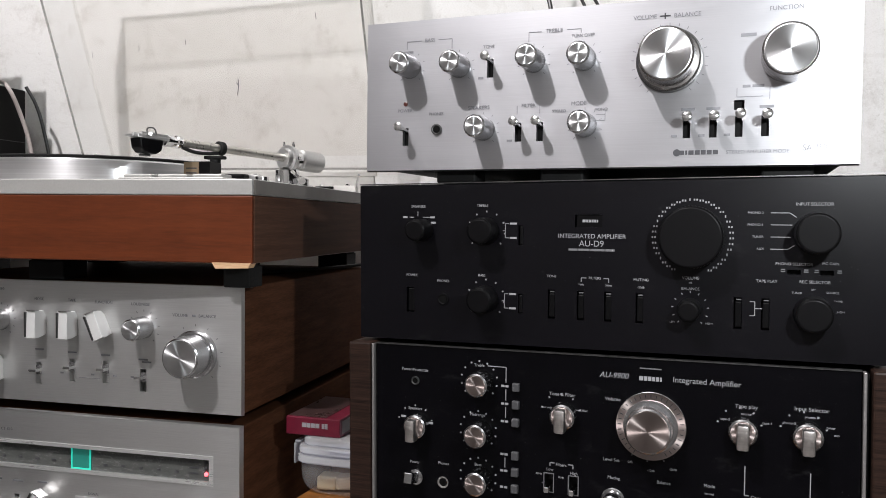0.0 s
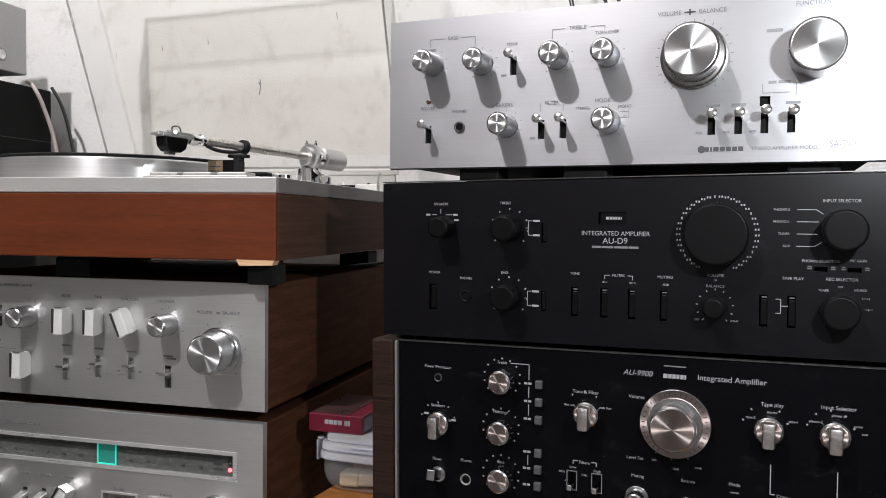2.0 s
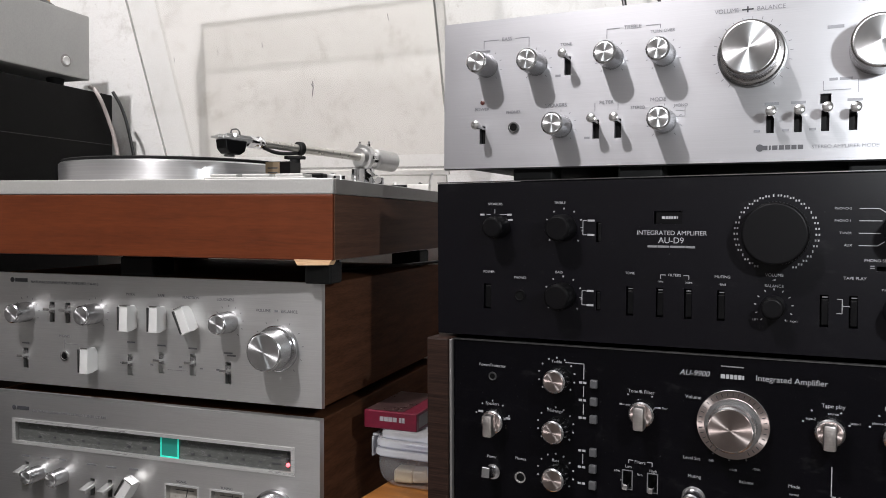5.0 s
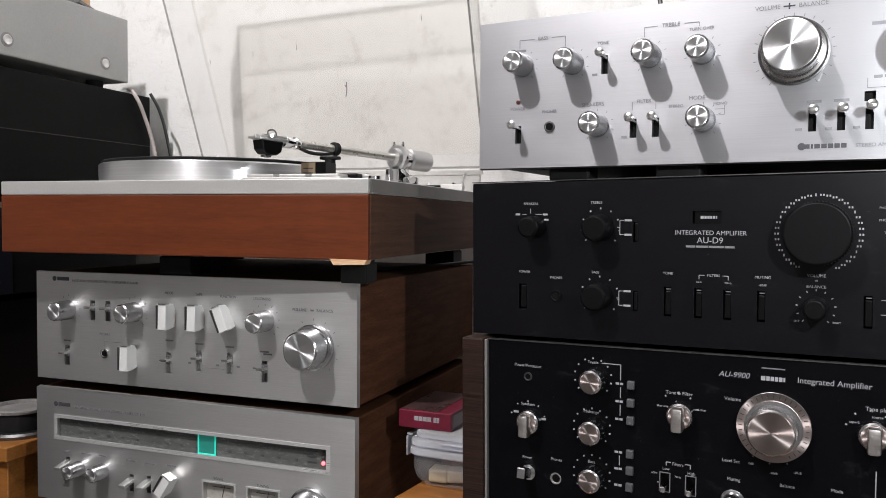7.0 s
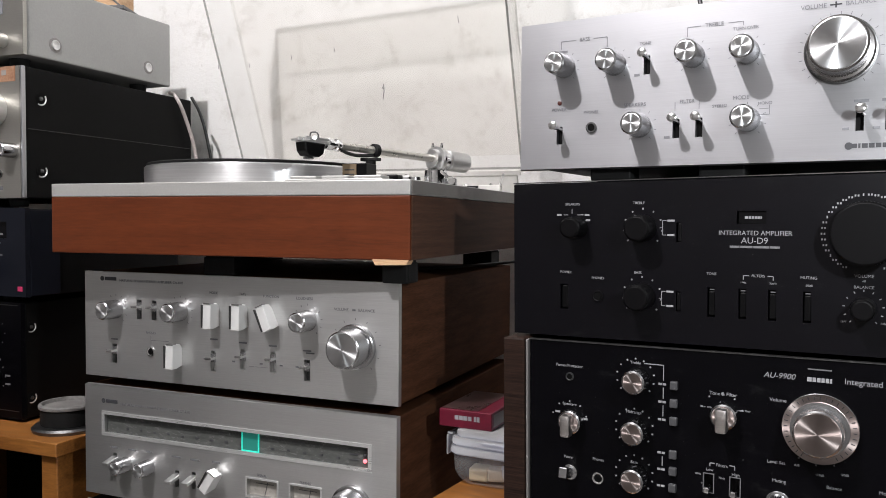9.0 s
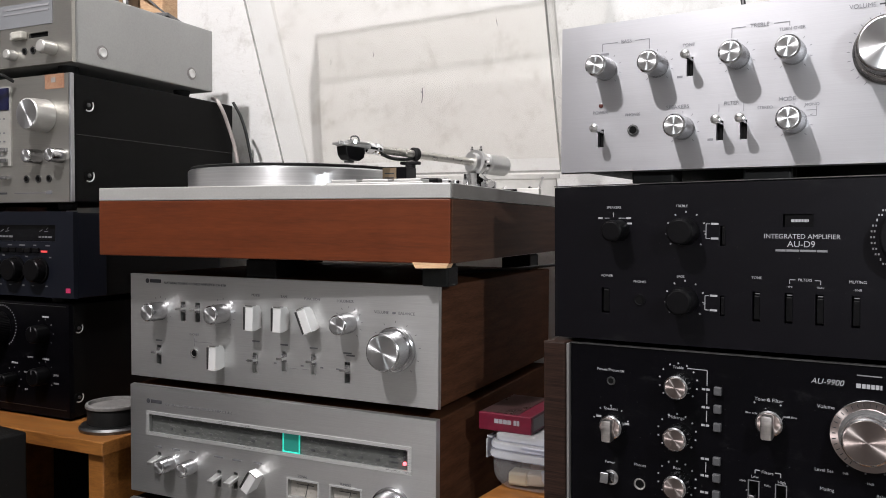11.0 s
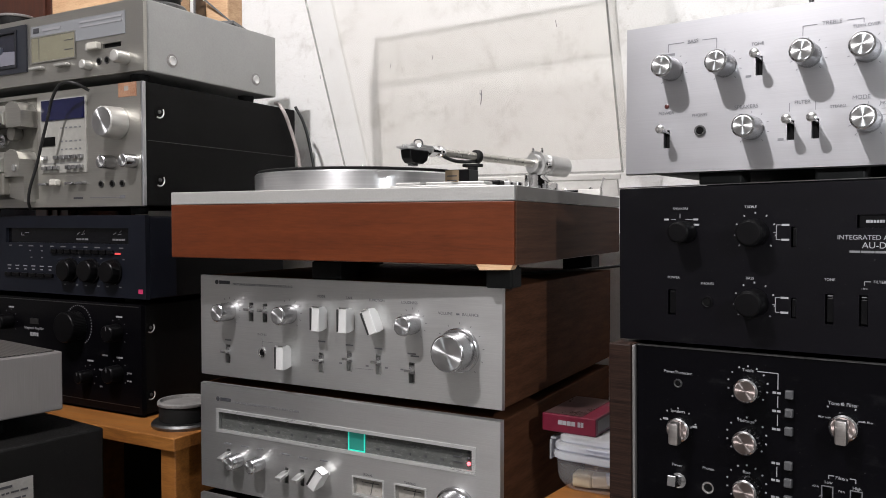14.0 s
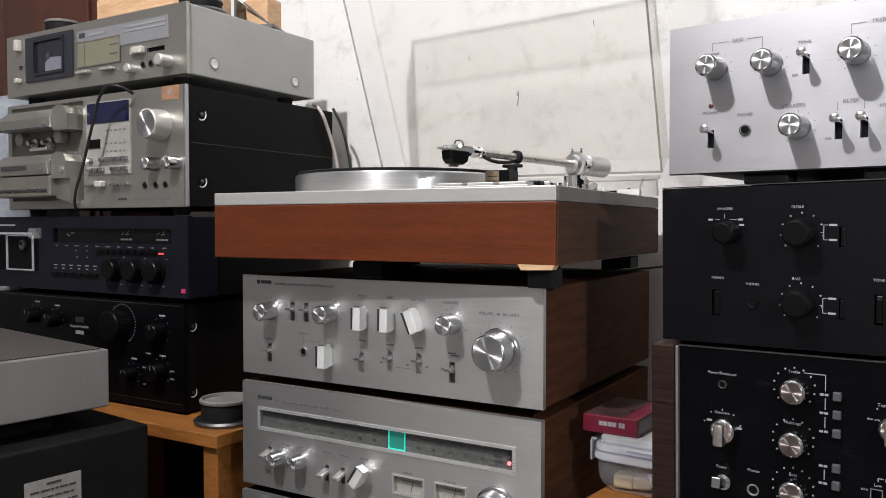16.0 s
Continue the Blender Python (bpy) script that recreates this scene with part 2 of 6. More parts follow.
def plaster():
    """Trowelled white plaster: broad clouds, patchy scuffs, fine grit and slanting trowel scratches."""
    m, t, b = material("stained_white_plaster")
    v = coords(t, (1, 1, 1))
    warp = add(t, "ShaderNodeTexNoise", Scale=9.0, Detail=3.0)
    t.links.new(v, warp.inputs["Vector"])
    big = noise_tex(t, v, 2.2, 5.0, 0.6)
    mid = noise_tex(t, v, 13.0, 8.0, 0.78)
    small = noise_tex(t, v, 95.0, 6.0, 0.75)
    grit = noise_tex(t, v, 420.0, 3.0, 0.6)
    turned = t.nodes.new("ShaderNodeMapping")
    turned.inputs["Rotation"].default_value = (0, radians(32), 0)
    turned.inputs["Scale"].default_value = (16, 16, 70)
    bent = add(t, "ShaderNodeMix")
    bent.data_type, bent.blend_type = "RGBA", "LINEAR_LIGHT"
    bent.inputs[0].default_value = 0.12
    t.links.new(v, bent.inputs[6])
    t.links.new(warp.outputs["Color"], bent.inputs[7])
    t.links.new(bent.outputs[2], turned.inputs["Vector"])
    trowel = noise_tex(t, turned.outputs["Vector"], 1.0, 4.0, 0.7)
    colour = ramp(t, big, [(0.3, (0.655, 0.65, 0.632)), (0.62, (0.735, 0.733, 0.722))])
    for fac, stops, amount in (
        (mid, [(0.36, (0.62, 0.60, 0.57)), (0.47, (1, 1, 1))], 0.50),
        (small, [(0.30, (0.55, 0.52, 0.49)), (0.40, (1, 1, 1))], 0.60),
        (trowel, [(0.34, (0.74, 0.72, 0.69)), (0.46, (1, 1, 1)), (0.66, (1, 1, 1))], 0.24),
        (grit, [(0.30, (0.80, 0.79, 0.77)), (0.55, (1, 1, 1))], 0.35),
    ):
        mix = add(t, "ShaderNodeMix")
        mix.data_type, mix.blend_type = "RGBA", "MULTIPLY"
        mix.inputs[0].default_value = amount
        t.links.new(colour, mix.inputs[6])
        t.links.new(ramp(t, fac, stops), mix.inputs[7])
        colour = mix.outputs[2]
    t.links.new(colour, b.inputs["Base Color"])
    b.inputs["Roughness"].default_value = 0.75
    height = add(t, "ShaderNodeMath")
    height.operation = "ADD"
    t.links.new(small, height.inputs[0])
    t.links.new(mid, height.inputs[1])
    bump(t, b, height.outputs[0], 0.45, 0.0015)
    return m


PLASTER = plaster()
# Greys of the unseen surfaces, chosen for how much light they bounce.
BOUNCE_PAINT = surface("bounce_grey_paint", (0.25, 0.246, 0.238), (0.31, 0.306, 0.297), 3, rough=(0.7, 0.85), relief=0.05)
CEILING_BOUNCE = surface("ceiling_bounce_grey", (0.36, 0.36, 0.35), (0.42, 0.42, 0.41), 3, rough=(0.7, 0.85), relief=0.05)
CEMENT = surface("cement_floor", (0.18, 0.172, 0.165), (0.27, 0.262, 0.25), 3, rough=(0.5, 0.75), relief=0.2)


def mesh_grille():
    m, t, b = material("perforated_grille")
    v = coords(t, (175, 175, 0))
    vor = add(t, "ShaderNodeTexVoronoi", Scale=1.0, Randomness=0.0)
    t.links.new(v, vor.inputs["Vector"])
    t.links.new(ramp(t, vor.outputs["Distance"], [(0.36, (0.006, 0.006, 0.006)), (0.46, (0.095, 0.084, 0.078))]), b.inputs["Base Color"])
    b.inputs["Roughness"].default_value = 0.5
    return m


GRILLE = mesh_grille()


# ---- builders ----
def part(name, bm, mat, parent=None, label="", m=None, smooth=False):
    """Links a bmesh, or a mesh, as one mesh object under a thing or a part."""
    if isinstance(bm, bpy.types.Mesh):
        me = bm
    else:
        me = bpy.data.meshes.new(name)
        bm.to_mesh(me)
        bm.free()
    if not me.materials:
        me.materials.append(mat)
    if smooth:
        for p in me.polygons:
            p.use_smooth = True
        me.set_sharp_from_angle(angle=radians(35))
    ob = new(name, me)
    ob.parent = parent
    if m is not None:
        ob.matrix_basis = m
    if label:
        ob["label"] = label
    return ob


def thing(name, m, label, category, group="", kind=""):
    ob = new(name)
    ob.empty_display_size = 0.05
    ob.matrix_basis = m
    return tagged(ob, label, category, group, kind)


def box(x0, x1, y0, y1, z0, z1, bevel=0.0, bm=None, segments=2):
    bm = bm or bmesh.new()
    made = bmesh.ops.create_cube(bm, size=1.0)["verts"]
    for v in made:
        v.co = Vector((x0 + (v.co.x + 0.5) * (x1 - x0), y0 + (v.co.y + 0.5) * (y1 - y0), z0 + (v.co.z + 0.5) * (z1 - z0)))
    if bevel:
        edges = list({e for v in made for e in v.link_edges})
        bmesh.ops.bevel(bm, geom=edges, offset=bevel, segments=segments, affect="EDGES", profile=0.5)
    return bm


def lathe(profile, seg=40, flutes=0, depth=0.0, bm=None, at=(0, 0, 0), axis="Y"):
    """A turned form round an axis: profile of (radius, distance along the axis towards the viewer)."""
    bm = bm or bmesh.new()
    rings = []
    for r, d in profile:
        ring = []
        for i in range(seg):
            a = 2 * math.pi * i / seg
            rr = r - (depth if flutes and (i % 2) and 0.6 * flutes < r <= 1.001 * flutes else 0)
            if axis == "Y":
                co = (at[0] + rr * math.cos(a), at[1] - d, at[2] + rr * math.sin(a))
            else:
                co = (at[0] + rr * math.cos(a), at[1] + rr * math.sin(a), at[2] + d)
            ring.append(bm.verts.new(co))
        rings.append(ring)
    for a, b in zip(rings, rings[1:]):
        for i in range(seg):
            j = (i + 1) % seg
            bm.faces.new((a[i], a[j], b[j], b[i]))
    bm.faces.new(rings[-1])
    bm.faces.new(list(reversed(rings[0])))
    bmesh.ops.recalc_face_normals(bm, faces=bm.faces)
    return bm


def prism(points, y0, y1, bm=None):
    """An outline of (x, z) drawn out from y0 to y1."""
    bm = bm or bmesh.new()
    a = [bm.verts.new((x, y0, z)) for x, z in points]
    b = [bm.verts.new((x, y1, z)) for x, z in points]
    n = len(points)
    bm.faces.new(a)
    bm.faces.new(list(reversed(b)))
    for i in range(n):
        j = (i + 1) % n
        bm.faces.new((a[j], a[i], b[i], b[j]))
    bmesh.ops.recalc_face_normals(bm, faces=bm.faces)
    return bm


def plate(w, h, t, holes=(), x0=0.0, z0=0.0, y0=0.0):
    """A panel w by h and t thick with real rectangular openings (x0, x1, z0, z1)."""
    xs = sorted({x0, x0 + w, *[v for o in holes for v in o[:2]]})
    zs = sorted({z0, z0 + h, *[v for o in holes for v in o[2:]]})
    bm = bmesh.new()
    grid = {(i, k): bm.verts.new((x, y0, z)) for i, x in enumerate(xs) for k, z in enumerate(zs)}
    for i in range(len(xs) - 1):
        for k in range(len(zs) - 1):
            cx, cz = (xs[i] + xs[i + 1]) / 2, (zs[k] + zs[k + 1]) / 2
            if not any(o[0] < cx < o[1] and o[2] < cz < o[3] for o in holes):
                bm.faces.new((grid[i, k], grid[i + 1, k], grid[i + 1, k + 1], grid[i, k + 1]))
    made = bmesh.ops.extrude_face_region(bm, geom=list(bm.faces))["geom"]
    bmesh.ops.translate(bm, vec=(0, t, 0), verts=[g for g in made if isinstance(g, bmesh.types.BMVert)])
    chamfer = 0.0011 if t > 0.004 else 0.0
    for v in bm.verts:
        if v.co.y < y0 + t / 2:
            v.co.x += chamfer * ((v.co.x <= x0) - (v.co.x >= x0 + w))
            v.co.z += chamfer * ((v.co.z <= z0) - (v.co.z >= z0 + h))
    bmesh.ops.delete(bm, geom=[v for v in bm.verts if not v.link_faces], context="VERTS")
    bmesh.ops.recalc_face_normals(bm, faces=bm.faces)
    return bm


def tube(points, r, seg=8, res=6):
    """A round cable through points, smoothed."""
    cu = bpy.data.curves.new("cable", "CURVE")
    cu.dimensions, cu.bevel_depth, cu.bevel_resolution = "3D", r, 3
    sp = cu.splines.new("BEZIER")
    sp.bezier_points.add(len(points) - 1)
    for bp, p in zip(sp.bezier_points, points):
        bp.co = p
        bp.handle_left_type = bp.handle_right_type = "AUTO"
    cu.resolution_u = res
    ob = bpy.data.objects.new("cable", cu)
    me = bpy.data.meshes.new_from_object(ob)
    bpy.data.objects.remove(ob)
    return me


shared = {}


def knob(parent, x, z, r, d, side, cap, skirt=0.0, flutes=True, line=None, label="", name="knob", turn=0.0, y=0.0, cone=0.94):
    """A turned knob with a knurled side, its cap a mesh of its own; skirt: radius of the foot ring."""
    key = (round(r, 4), round(d, 4), side.name, cap.name, round(skirt, 4), flutes, cone)
    if key not in shared:
        prof = [(r * 0.97, -0.0005), (r, 0.0004), (r * (1 + cone) / 2, d * 0.55), (r * cone, d - 0.0012), (r * cone - 0.0012, d)]
        if skirt:
            prof = [(skirt, -0.0005), (skirt, d * 0.18), (skirt - 0.0012, d * 0.22), (r, d * 0.23)] + prof[2:]
        a = bpy.data.meshes.new(name)
        bm = lathe(prof, 120 if r > 0.014 else 60, r if flutes else 0, r * 0.018)
        bm.to_mesh(a)
        bm.free()
        c = bpy.data.meshes.new("cap")
        bm = lathe([(r * cone - 0.0016, d - 0.0006), (r * cone - 0.0016, d + 0.0002), (r * cone - 0.0022, d + 0.0004)], 48)
        bm.to_mesh(c)
        bm.free()
        shared[key] = (a, c)
    a, c = shared[key]
    ob = part(name, a, side, parent, label, pose(x, y, z, 0, turn, 0), smooth=True)
    part("cap", c, cap, ob)
    if line:
        part("pointer_line", box(-0.0006, 0.0006, -d - 0.0008, -d, r * 0.35, r * cone - 0.0018), line, ob)
    return ob


def bat_lever(parent, x, z, d, mat, up=8, r=0.0035, name="switch_lever"):
    ob = part(name, lathe([(r * 0.55, -0.004), (r * 0.6, d * 0.4), (r * 1.25, d * 0.85), (r * 1.3, d * 0.96), (r * 0.9, d)], 20), mat, parent, "", pose(x, 0, z, -up, 0, 0), smooth=True)
    return ob


def jack(parent, x, z, r, ring, name="headphone_jack"):
    ob = part(name, lathe([(r, 0.0), (r, 0.0012), (r * 0.78, 0.0014), (r * 0.62, 0.0008)], 28), ring, parent, "", pose(x, -0.0002, z), smooth=True)
    part("hole", lathe([(r * 0.62, 0.0), (r * 0.62, 0.0014)], 24), HOLE, ob)
    return ob


def writing(parent, words, x, z, size, mat, y=-0.0004, align="CENTER", slant=0.0, name="lettering", wide=1.0):
    cu = bpy.data.curves.new("lettering", "FONT")
    cu.body, cu.size, cu.align_x, cu.align_y, cu.shear, cu.extrude = words, size, align, "CENTER", slant, 0.0001
    ob = bpy.data.objects.new("lettering", cu)
    me = bpy.data.meshes.new_from_object(ob)
    bpy.data.objects.remove(ob)
    me.materials.clear()
    return part(name, me, mat, parent, "", pose(x, y, z, 90) @ Matrix.Diagonal((wide, 1, 1, 1)))


def bars(parent, x, z, widths, h, mat, gap=0.0015, y=-0.0003, name="printed_bar"):
    """Writing too small to read: a row of bars, centred on x."""
    total = sum(widths) + gap * (len(widths) - 1)
    at = x - total / 2
    if len(widths) > 20:
        bm = bmesh.new()
        for w in widths:
            box(at, at + w, y, y + 0.0007, z - h / 2, z + h / 2, bm=bm)
            at += w + gap
        return tagged(part(name, bm, mat, parent), kind="stuff")
    for w in widths:
        ob = part(name, box(at, at + w, y, y + 0.0007, z - h / 2, z + h / 2), mat, parent)
        at += w + gap
    return ob


def strokes(parent, lines, w, mat, y=-0.0003, name="printed_line"):
    """Printed lines (x0, z0, x1, z1) on a panel, each an object; a ring of ticks is joined."""
    if name == "printed_line" and len(lines) > 1:
        for one in lines:
            strokes(parent, [one], w, mat, y, name)
        return None
    bm = bmesh.new()
    for x0, z0, x1, z1 in lines:
        d = Vector((x1 - x0, 0, z1 - z0))
        n = Vector((-d.z, 0, d.x)).normalized() * (w / 2)
        p = [Vector((x0, y, z0)) + n, Vector((x0, y, z0)) - n, Vector((x1, y, z1)) - n, Vector((x1, y, z1)) + n]
        vs = [bm.verts.new(q) for q in p] + [bm.verts.new(q + Vector((0, 0.0006, 0))) for q in p]
        for f in ((0, 1, 2, 3), (7, 6, 5, 4), (0, 4, 5, 1), (1, 5, 6, 2), (2, 6, 7, 3), (3, 7, 4, 0)):
            bm.faces.new([vs[i] for i in f])
    bmesh.ops.recalc_face_normals(bm, faces=bm.faces)
    return part(name, bm, mat, parent)


def dial_ticks(parent, x, z, r0, r1, start, end, n, w, mat, y=-0.0003):
    """Ticks round a knob, degrees clockwise from the top."""
    ls = []
    for i in range(n):
        a = radians(start + (end - start) * i / (n - 1))
        ls.append((x + r0 * math.sin(a), z + r0 * math.cos(a), x + r1 * math.sin(a), z + r1 * math.cos(a)))
    return tagged(strokes(parent, ls, w, mat, y, name="dial_scale"), kind="stuff")


def screw(parent, m, r=0.006, mat=None):
    ob = part("screw", lathe([(r, 0.0), (r, 0.0012), (r * 0.86, 0.0016), (r * 0.55, 0.0004), (r * 0.2, 0.0003)], 28), mat or CHROME, parent, "", m, smooth=True)
    return ob


def recessed_screw(parent, m, r=0.008):
    """A dark countersunk hole, the lower rim's glint laid on, and a small head."""
    hole = part("screw_recess", lathe([(r, 0.0), (r, 0.0006), (r * 0.3, 0.0008)], 24), HOLE, parent, "", m)
    # Bright arc stands in for the highlight on the lower rim.
    arc = [(r * 1.02 * math.cos(radians(a)), -0.0008, r * 1.02 * math.sin(radians(a))) for a in range(-125, 36, 20)]
    part("rim_glint", tube(arc, r * 0.13), BRIGHT_METAL, hole, smooth=True)
    part("screw_head", lathe([(r * 0.36, 0.0008), (r * 0.36, 0.0022), (r * 0.12, 0.0030)], 16), STEEL_DARK, hole, smooth=True)


# ---- structure ----
TURN_ROOM = 7.6
WALL = pose(-0.443, 0.417, 0, 0, 0, TURN_ROOM)
tagged(part("wall_north", box(-2.4, 2.4, 0, 0.15, 0, 2.7), PLASTER, m=WALL), "off-white plastered wall with grey stains and scuffs", "wall", kind="structure")
# Unseen side and rear walls, floor and ceiling, added to set the fill light.
tagged(part("wall_west", box(-2.55, -2.4, -3.2, 0.15, 0, 2.7), BOUNCE_PAINT, m=WALL), "unseen grey side wall that sets the fill light", "wall", kind="structure")
tagged(part("wall_east", box(2.4, 2.55, -3.2, 0.15, 0, 2.7), BOUNCE_PAINT, m=WALL), "unseen grey side wall that sets the fill light", "wall", kind="structure")
tagged(part("wall_south", box(-2.4, 2.4, -3.35, -3.2, 0, 2.7), BOUNCE_PAINT, m=WALL), "unseen grey rear wall that sets the fill light", "wall", kind="structure")
tagged(part("floor", box(-2.55, 2.55, -3.35, 0.15, -0.12, 0), CEMENT, m=WALL), "unseen grey cement floor that sets the bounced light", "floor", kind="structure")
tagged(part("ceiling", box(-2.55, 2.55, -3.35, 0.15, 2.7, 2.82), CEILING_BOUNCE, m=WALL), "unseen ceiling, greyed to hold back bounced light", "ceiling", kind="structure")


def crack(x, z, bits, w=0.0022):
    ob = strokes(None, bits, w, PRINT_GREY, name="wall_scratch")
    ob.matrix_basis = WALL @ pose(x, -0.0003, z)
    return tagged(ob, "small dark scratch in the white plaster wall", "wall scratch", kind="structure")


for x, z in ((-0.278, 1.347), (-0.098, 1.362), (-0.187, 1.355)):
    crack(x, z, [(0.0, 0.005, 0.0015, 0.0), (0.0015, 0.0, 0.0, -0.004)], 0.0007)
crack(0.136, 1.394, [(0.0, 0.006, 0.002, -0.005)], 0.0009)
crack(-0.348, 1.350, [(0.0, 0.004, 0.001, -0.004)], 0.0012)
crack(0.0, 1.285, [(0, 0.012, 0.001, 0.0), (0.001, 0.0, -0.001, -0.014), (0.0, 0.003, -0.003, 0.007)], 0.0013)


# ---- silver amplifier ----
def silver_amplifier():
    th = thing("amplifier", pose(0.004, 0.002, 1.113), "brushed silver stereo amplifier with round knobs on a black amplifier", "amplifier", "stereo amplifiers")
    slots = [(0.126, 0.093), (0.042, 0.033), (0.153, 0.034), (0.173, 0.034), (0.299, 0.033), (0.320, 0.033), (0.340, 0.033), (0.360, 0.033)]
    holes = [(x - 0.003, x + 0.003, z - 0.0085, z + 0.0085) for x, z in slots] + [(0.336, 0.344, 0.0465, 0.0545)]
    part("front_panel", plate(0.429, 0.143, 0.005, holes), SILVER, th, "brushed aluminium front panel")
    part("cabinet", box(0.008, 0.421, 0.0052, 0.33, 0.003, 0.139, 0.002), BLACK_CASE, th, "dark metal cabinet")
    for x in (0.088, 0.19, 0.378):
        for y in (0.03, 0.29):
            part("foot", box(x - 0.02, x + 0.02, y - 0.015, y + 0.015, -0.0105, 0.003, 0.002), RUBBER, th)
    for x, z in ((0.0465, 0.0982), (0.0960, 0.0964), (0.1668, 0.0969), (0.2120, 0.0960), (0.1203, 0.0379), (0.2135, 0.0382)):
        knob(th, x, z, 0.0108, 0.0282, KNOB_SIDE, KNOB_CAP)
        dial_ticks(th, x, z, 0.0135, 0.0155, -140, 140, 9, 0.0005, PRINT_FAINT)
    knob(th, 0.284, 0.0900, 0.0226, 0.032, KNOB_DARK_SIDE, KNOB_CAP, skirt=0.0258, cone=0.98, flutes=False, label="large turned aluminium volume knob")
    part("base_ring", lathe([(0.0272, 0.0), (0.0272, 0.0026), (0.0262, 0.0030)], 64), STEEL_DARK, th, "dark ring round the volume knob", pose(0.284, 0, 0.0900), smooth=True)
    dial_ticks(th, 0.284, 0.0900, 0.029, 0.0315, -145, 145, 21, 0.0005, PRINT_FAINT)
    knob(th, 0.3765, 0.0873, 0.0208, 0.034, KNOB_DARK_SIDE, KNOB_CAP, cone=0.98, flutes=False, label="large turned aluminium selector knob")
    for i, (x, z) in enumerate(slots):
        bat_lever(th, x + (0.001 if i < 4 else 0.0015), z + (0.0055 if i != 6 else 0.0065), 0.022 if i < 4 else 0.020, CHROME, up=6, r=0.0032)
    jack(th, 0.074, 0.039, 0.0052, STEEL_DARK)
    part("power_lamp", lathe([(0.0022, 0.0), (0.0022, 0.0006), (0.0012, 0.001)], 16), plain("dull_red_lamp", (0.06, 0.015, 0.012), 0.3), th, "small unlit red lamp", pose(0.042, 0, 0.064))
    writing(th, "BASS", 0.0665, 0.1225, 0.0048, PRINT_FAINT)
    strokes(th, [(0.043, 0.115, 0.043, 0.1225), (0.043, 0.1225, 0.058, 0.1225), (0.075, 0.1225, 0.0885, 0.1225), (0.0885, 0.1225, 0.0885, 0.113)], 0.0006, PRINT_FAINT)
    writing(th, "TREBLE", 0.185, 0.1225, 0.0048, PRINT_FAINT)
    strokes(th, [(0.162, 0.114, 0.162, 0.1225), (0.162, 0.1225, 0.1735, 0.1225), (0.1965, 0.1225, 0.209, 0.1225), (0.209, 0.1225, 0.209, 0.119)], 0.0006, PRINT_FAINT)
    writing(th, "TURN OVER", 0.211, 0.1165, 0.0038, PRINT_FAINT)
    bars(th, 0.0445, 0.1125, [0.010], 0.0022, PRINT_FAINT)
    writing(th, "VOLUME", 0.2635, 0.1275, 0.005, PRINT_FAINT)
    writing(th, "BALANCE", 0.298, 0.1272, 0.005, PRINT_FAINT)
    strokes(th, [(0.2755, 0.1275, 0.2845, 0.1275), (0.280, 0.125, 0.280, 0.130)], 0.0012, PRINT_DARK)
    writing(th, "FUNCTION", 0.374, 0.1265, 0.005, PRINT_FAINT)
    bars(th, 0.346, 0.107, [0.012], 0.0026, PRINT_FAINT)
    writing(th, "TONE", 0.1245, 0.1125, 0.004, PRINT_FAINT)
    writing(th, "SPEAKERS", 0.1155, 0.0575, 0.0048, PRINT_FAINT)
    writing(th, "FILTER", 0.1625, 0.0575, 0.0045, PRINT_FAINT)
    strokes(th, [(0.152, 0.050, 0.152, 0.0575), (0.173, 0.050, 0.173, 0.0575)], 0.0005, PRINT_FAINT)
    writing(th, "MODE", 0.208, 0.0575, 0.0048, PRINT_FAINT)
    writing(th, "STEREO", 0.1905, 0.0515, 0.0036, PRINT_FAINT)
    writing(th, "MONO", 0.2275, 0.0515, 0.0036, PRINT_FAINT)
    strokes(th, [(0.223, 0.047, 0.231, 0.047), (0.223, 0.042, 0.231, 0.042), (0.231, 0.042, 0.231, 0.050)], 0.0004, PRINT_FAINT)
    writing(th, "POWER", 0.0415, 0.0575, 0.0044, PRINT_FAINT)
    writing(th, "PHONES", 0.0735, 0.0535, 0.0038, PRINT_FAINT)
    for x in (0.300, 0.320, 0.361):
        bars(th, x, 0.0485, [0.011], 0.0022, PRINT_FAINT)
    bars(th, 0.3505, 0.0655, [0.006, 0.009], 0.0022, PRINT_FAINT)
    strokes(th, [(0.338, 0.0645, 0.338, 0.057), (0.363, 0.0645, 0.363, 0.054), (0.338, 0.057, 0.358, 0.057)], 0.0005, PRINT_FAINT)
    for x, z in ((0.117, 0.0845), (0.289, 0.0265), (0.145, 0.0265), (0.311, 0.0265), (0.331, 0.0265)):
        bars(th, x, z, [0.005], 0.002, PRINT_FAINT)
    part("maker_mark", lathe([(0.003, 0.0), (0.003, 0.0004)], 20), PRINT_DARK, th, "", pose(0.2915, 0, 0.0125))
    bars(th, 0.309, 0.0125, [0.0038, 0.0016, 0.0042, 0.0040, 0.0038, 0.0038, 0.0040], 0.0036, PRINT_DARK, gap=0.0009, name="maker_name_bar")
    writing(th, "STEREO AMPLIFIER MODEL", 0.3555, 0.0122, 0.0040, PRINT_FAINT, wide=1.05)
    writing(th, "SA-7500", 0.3985, 0.0145, 0.0075, PRINT_FAINT, wide=0.8)
    return th


silver_amplifier()


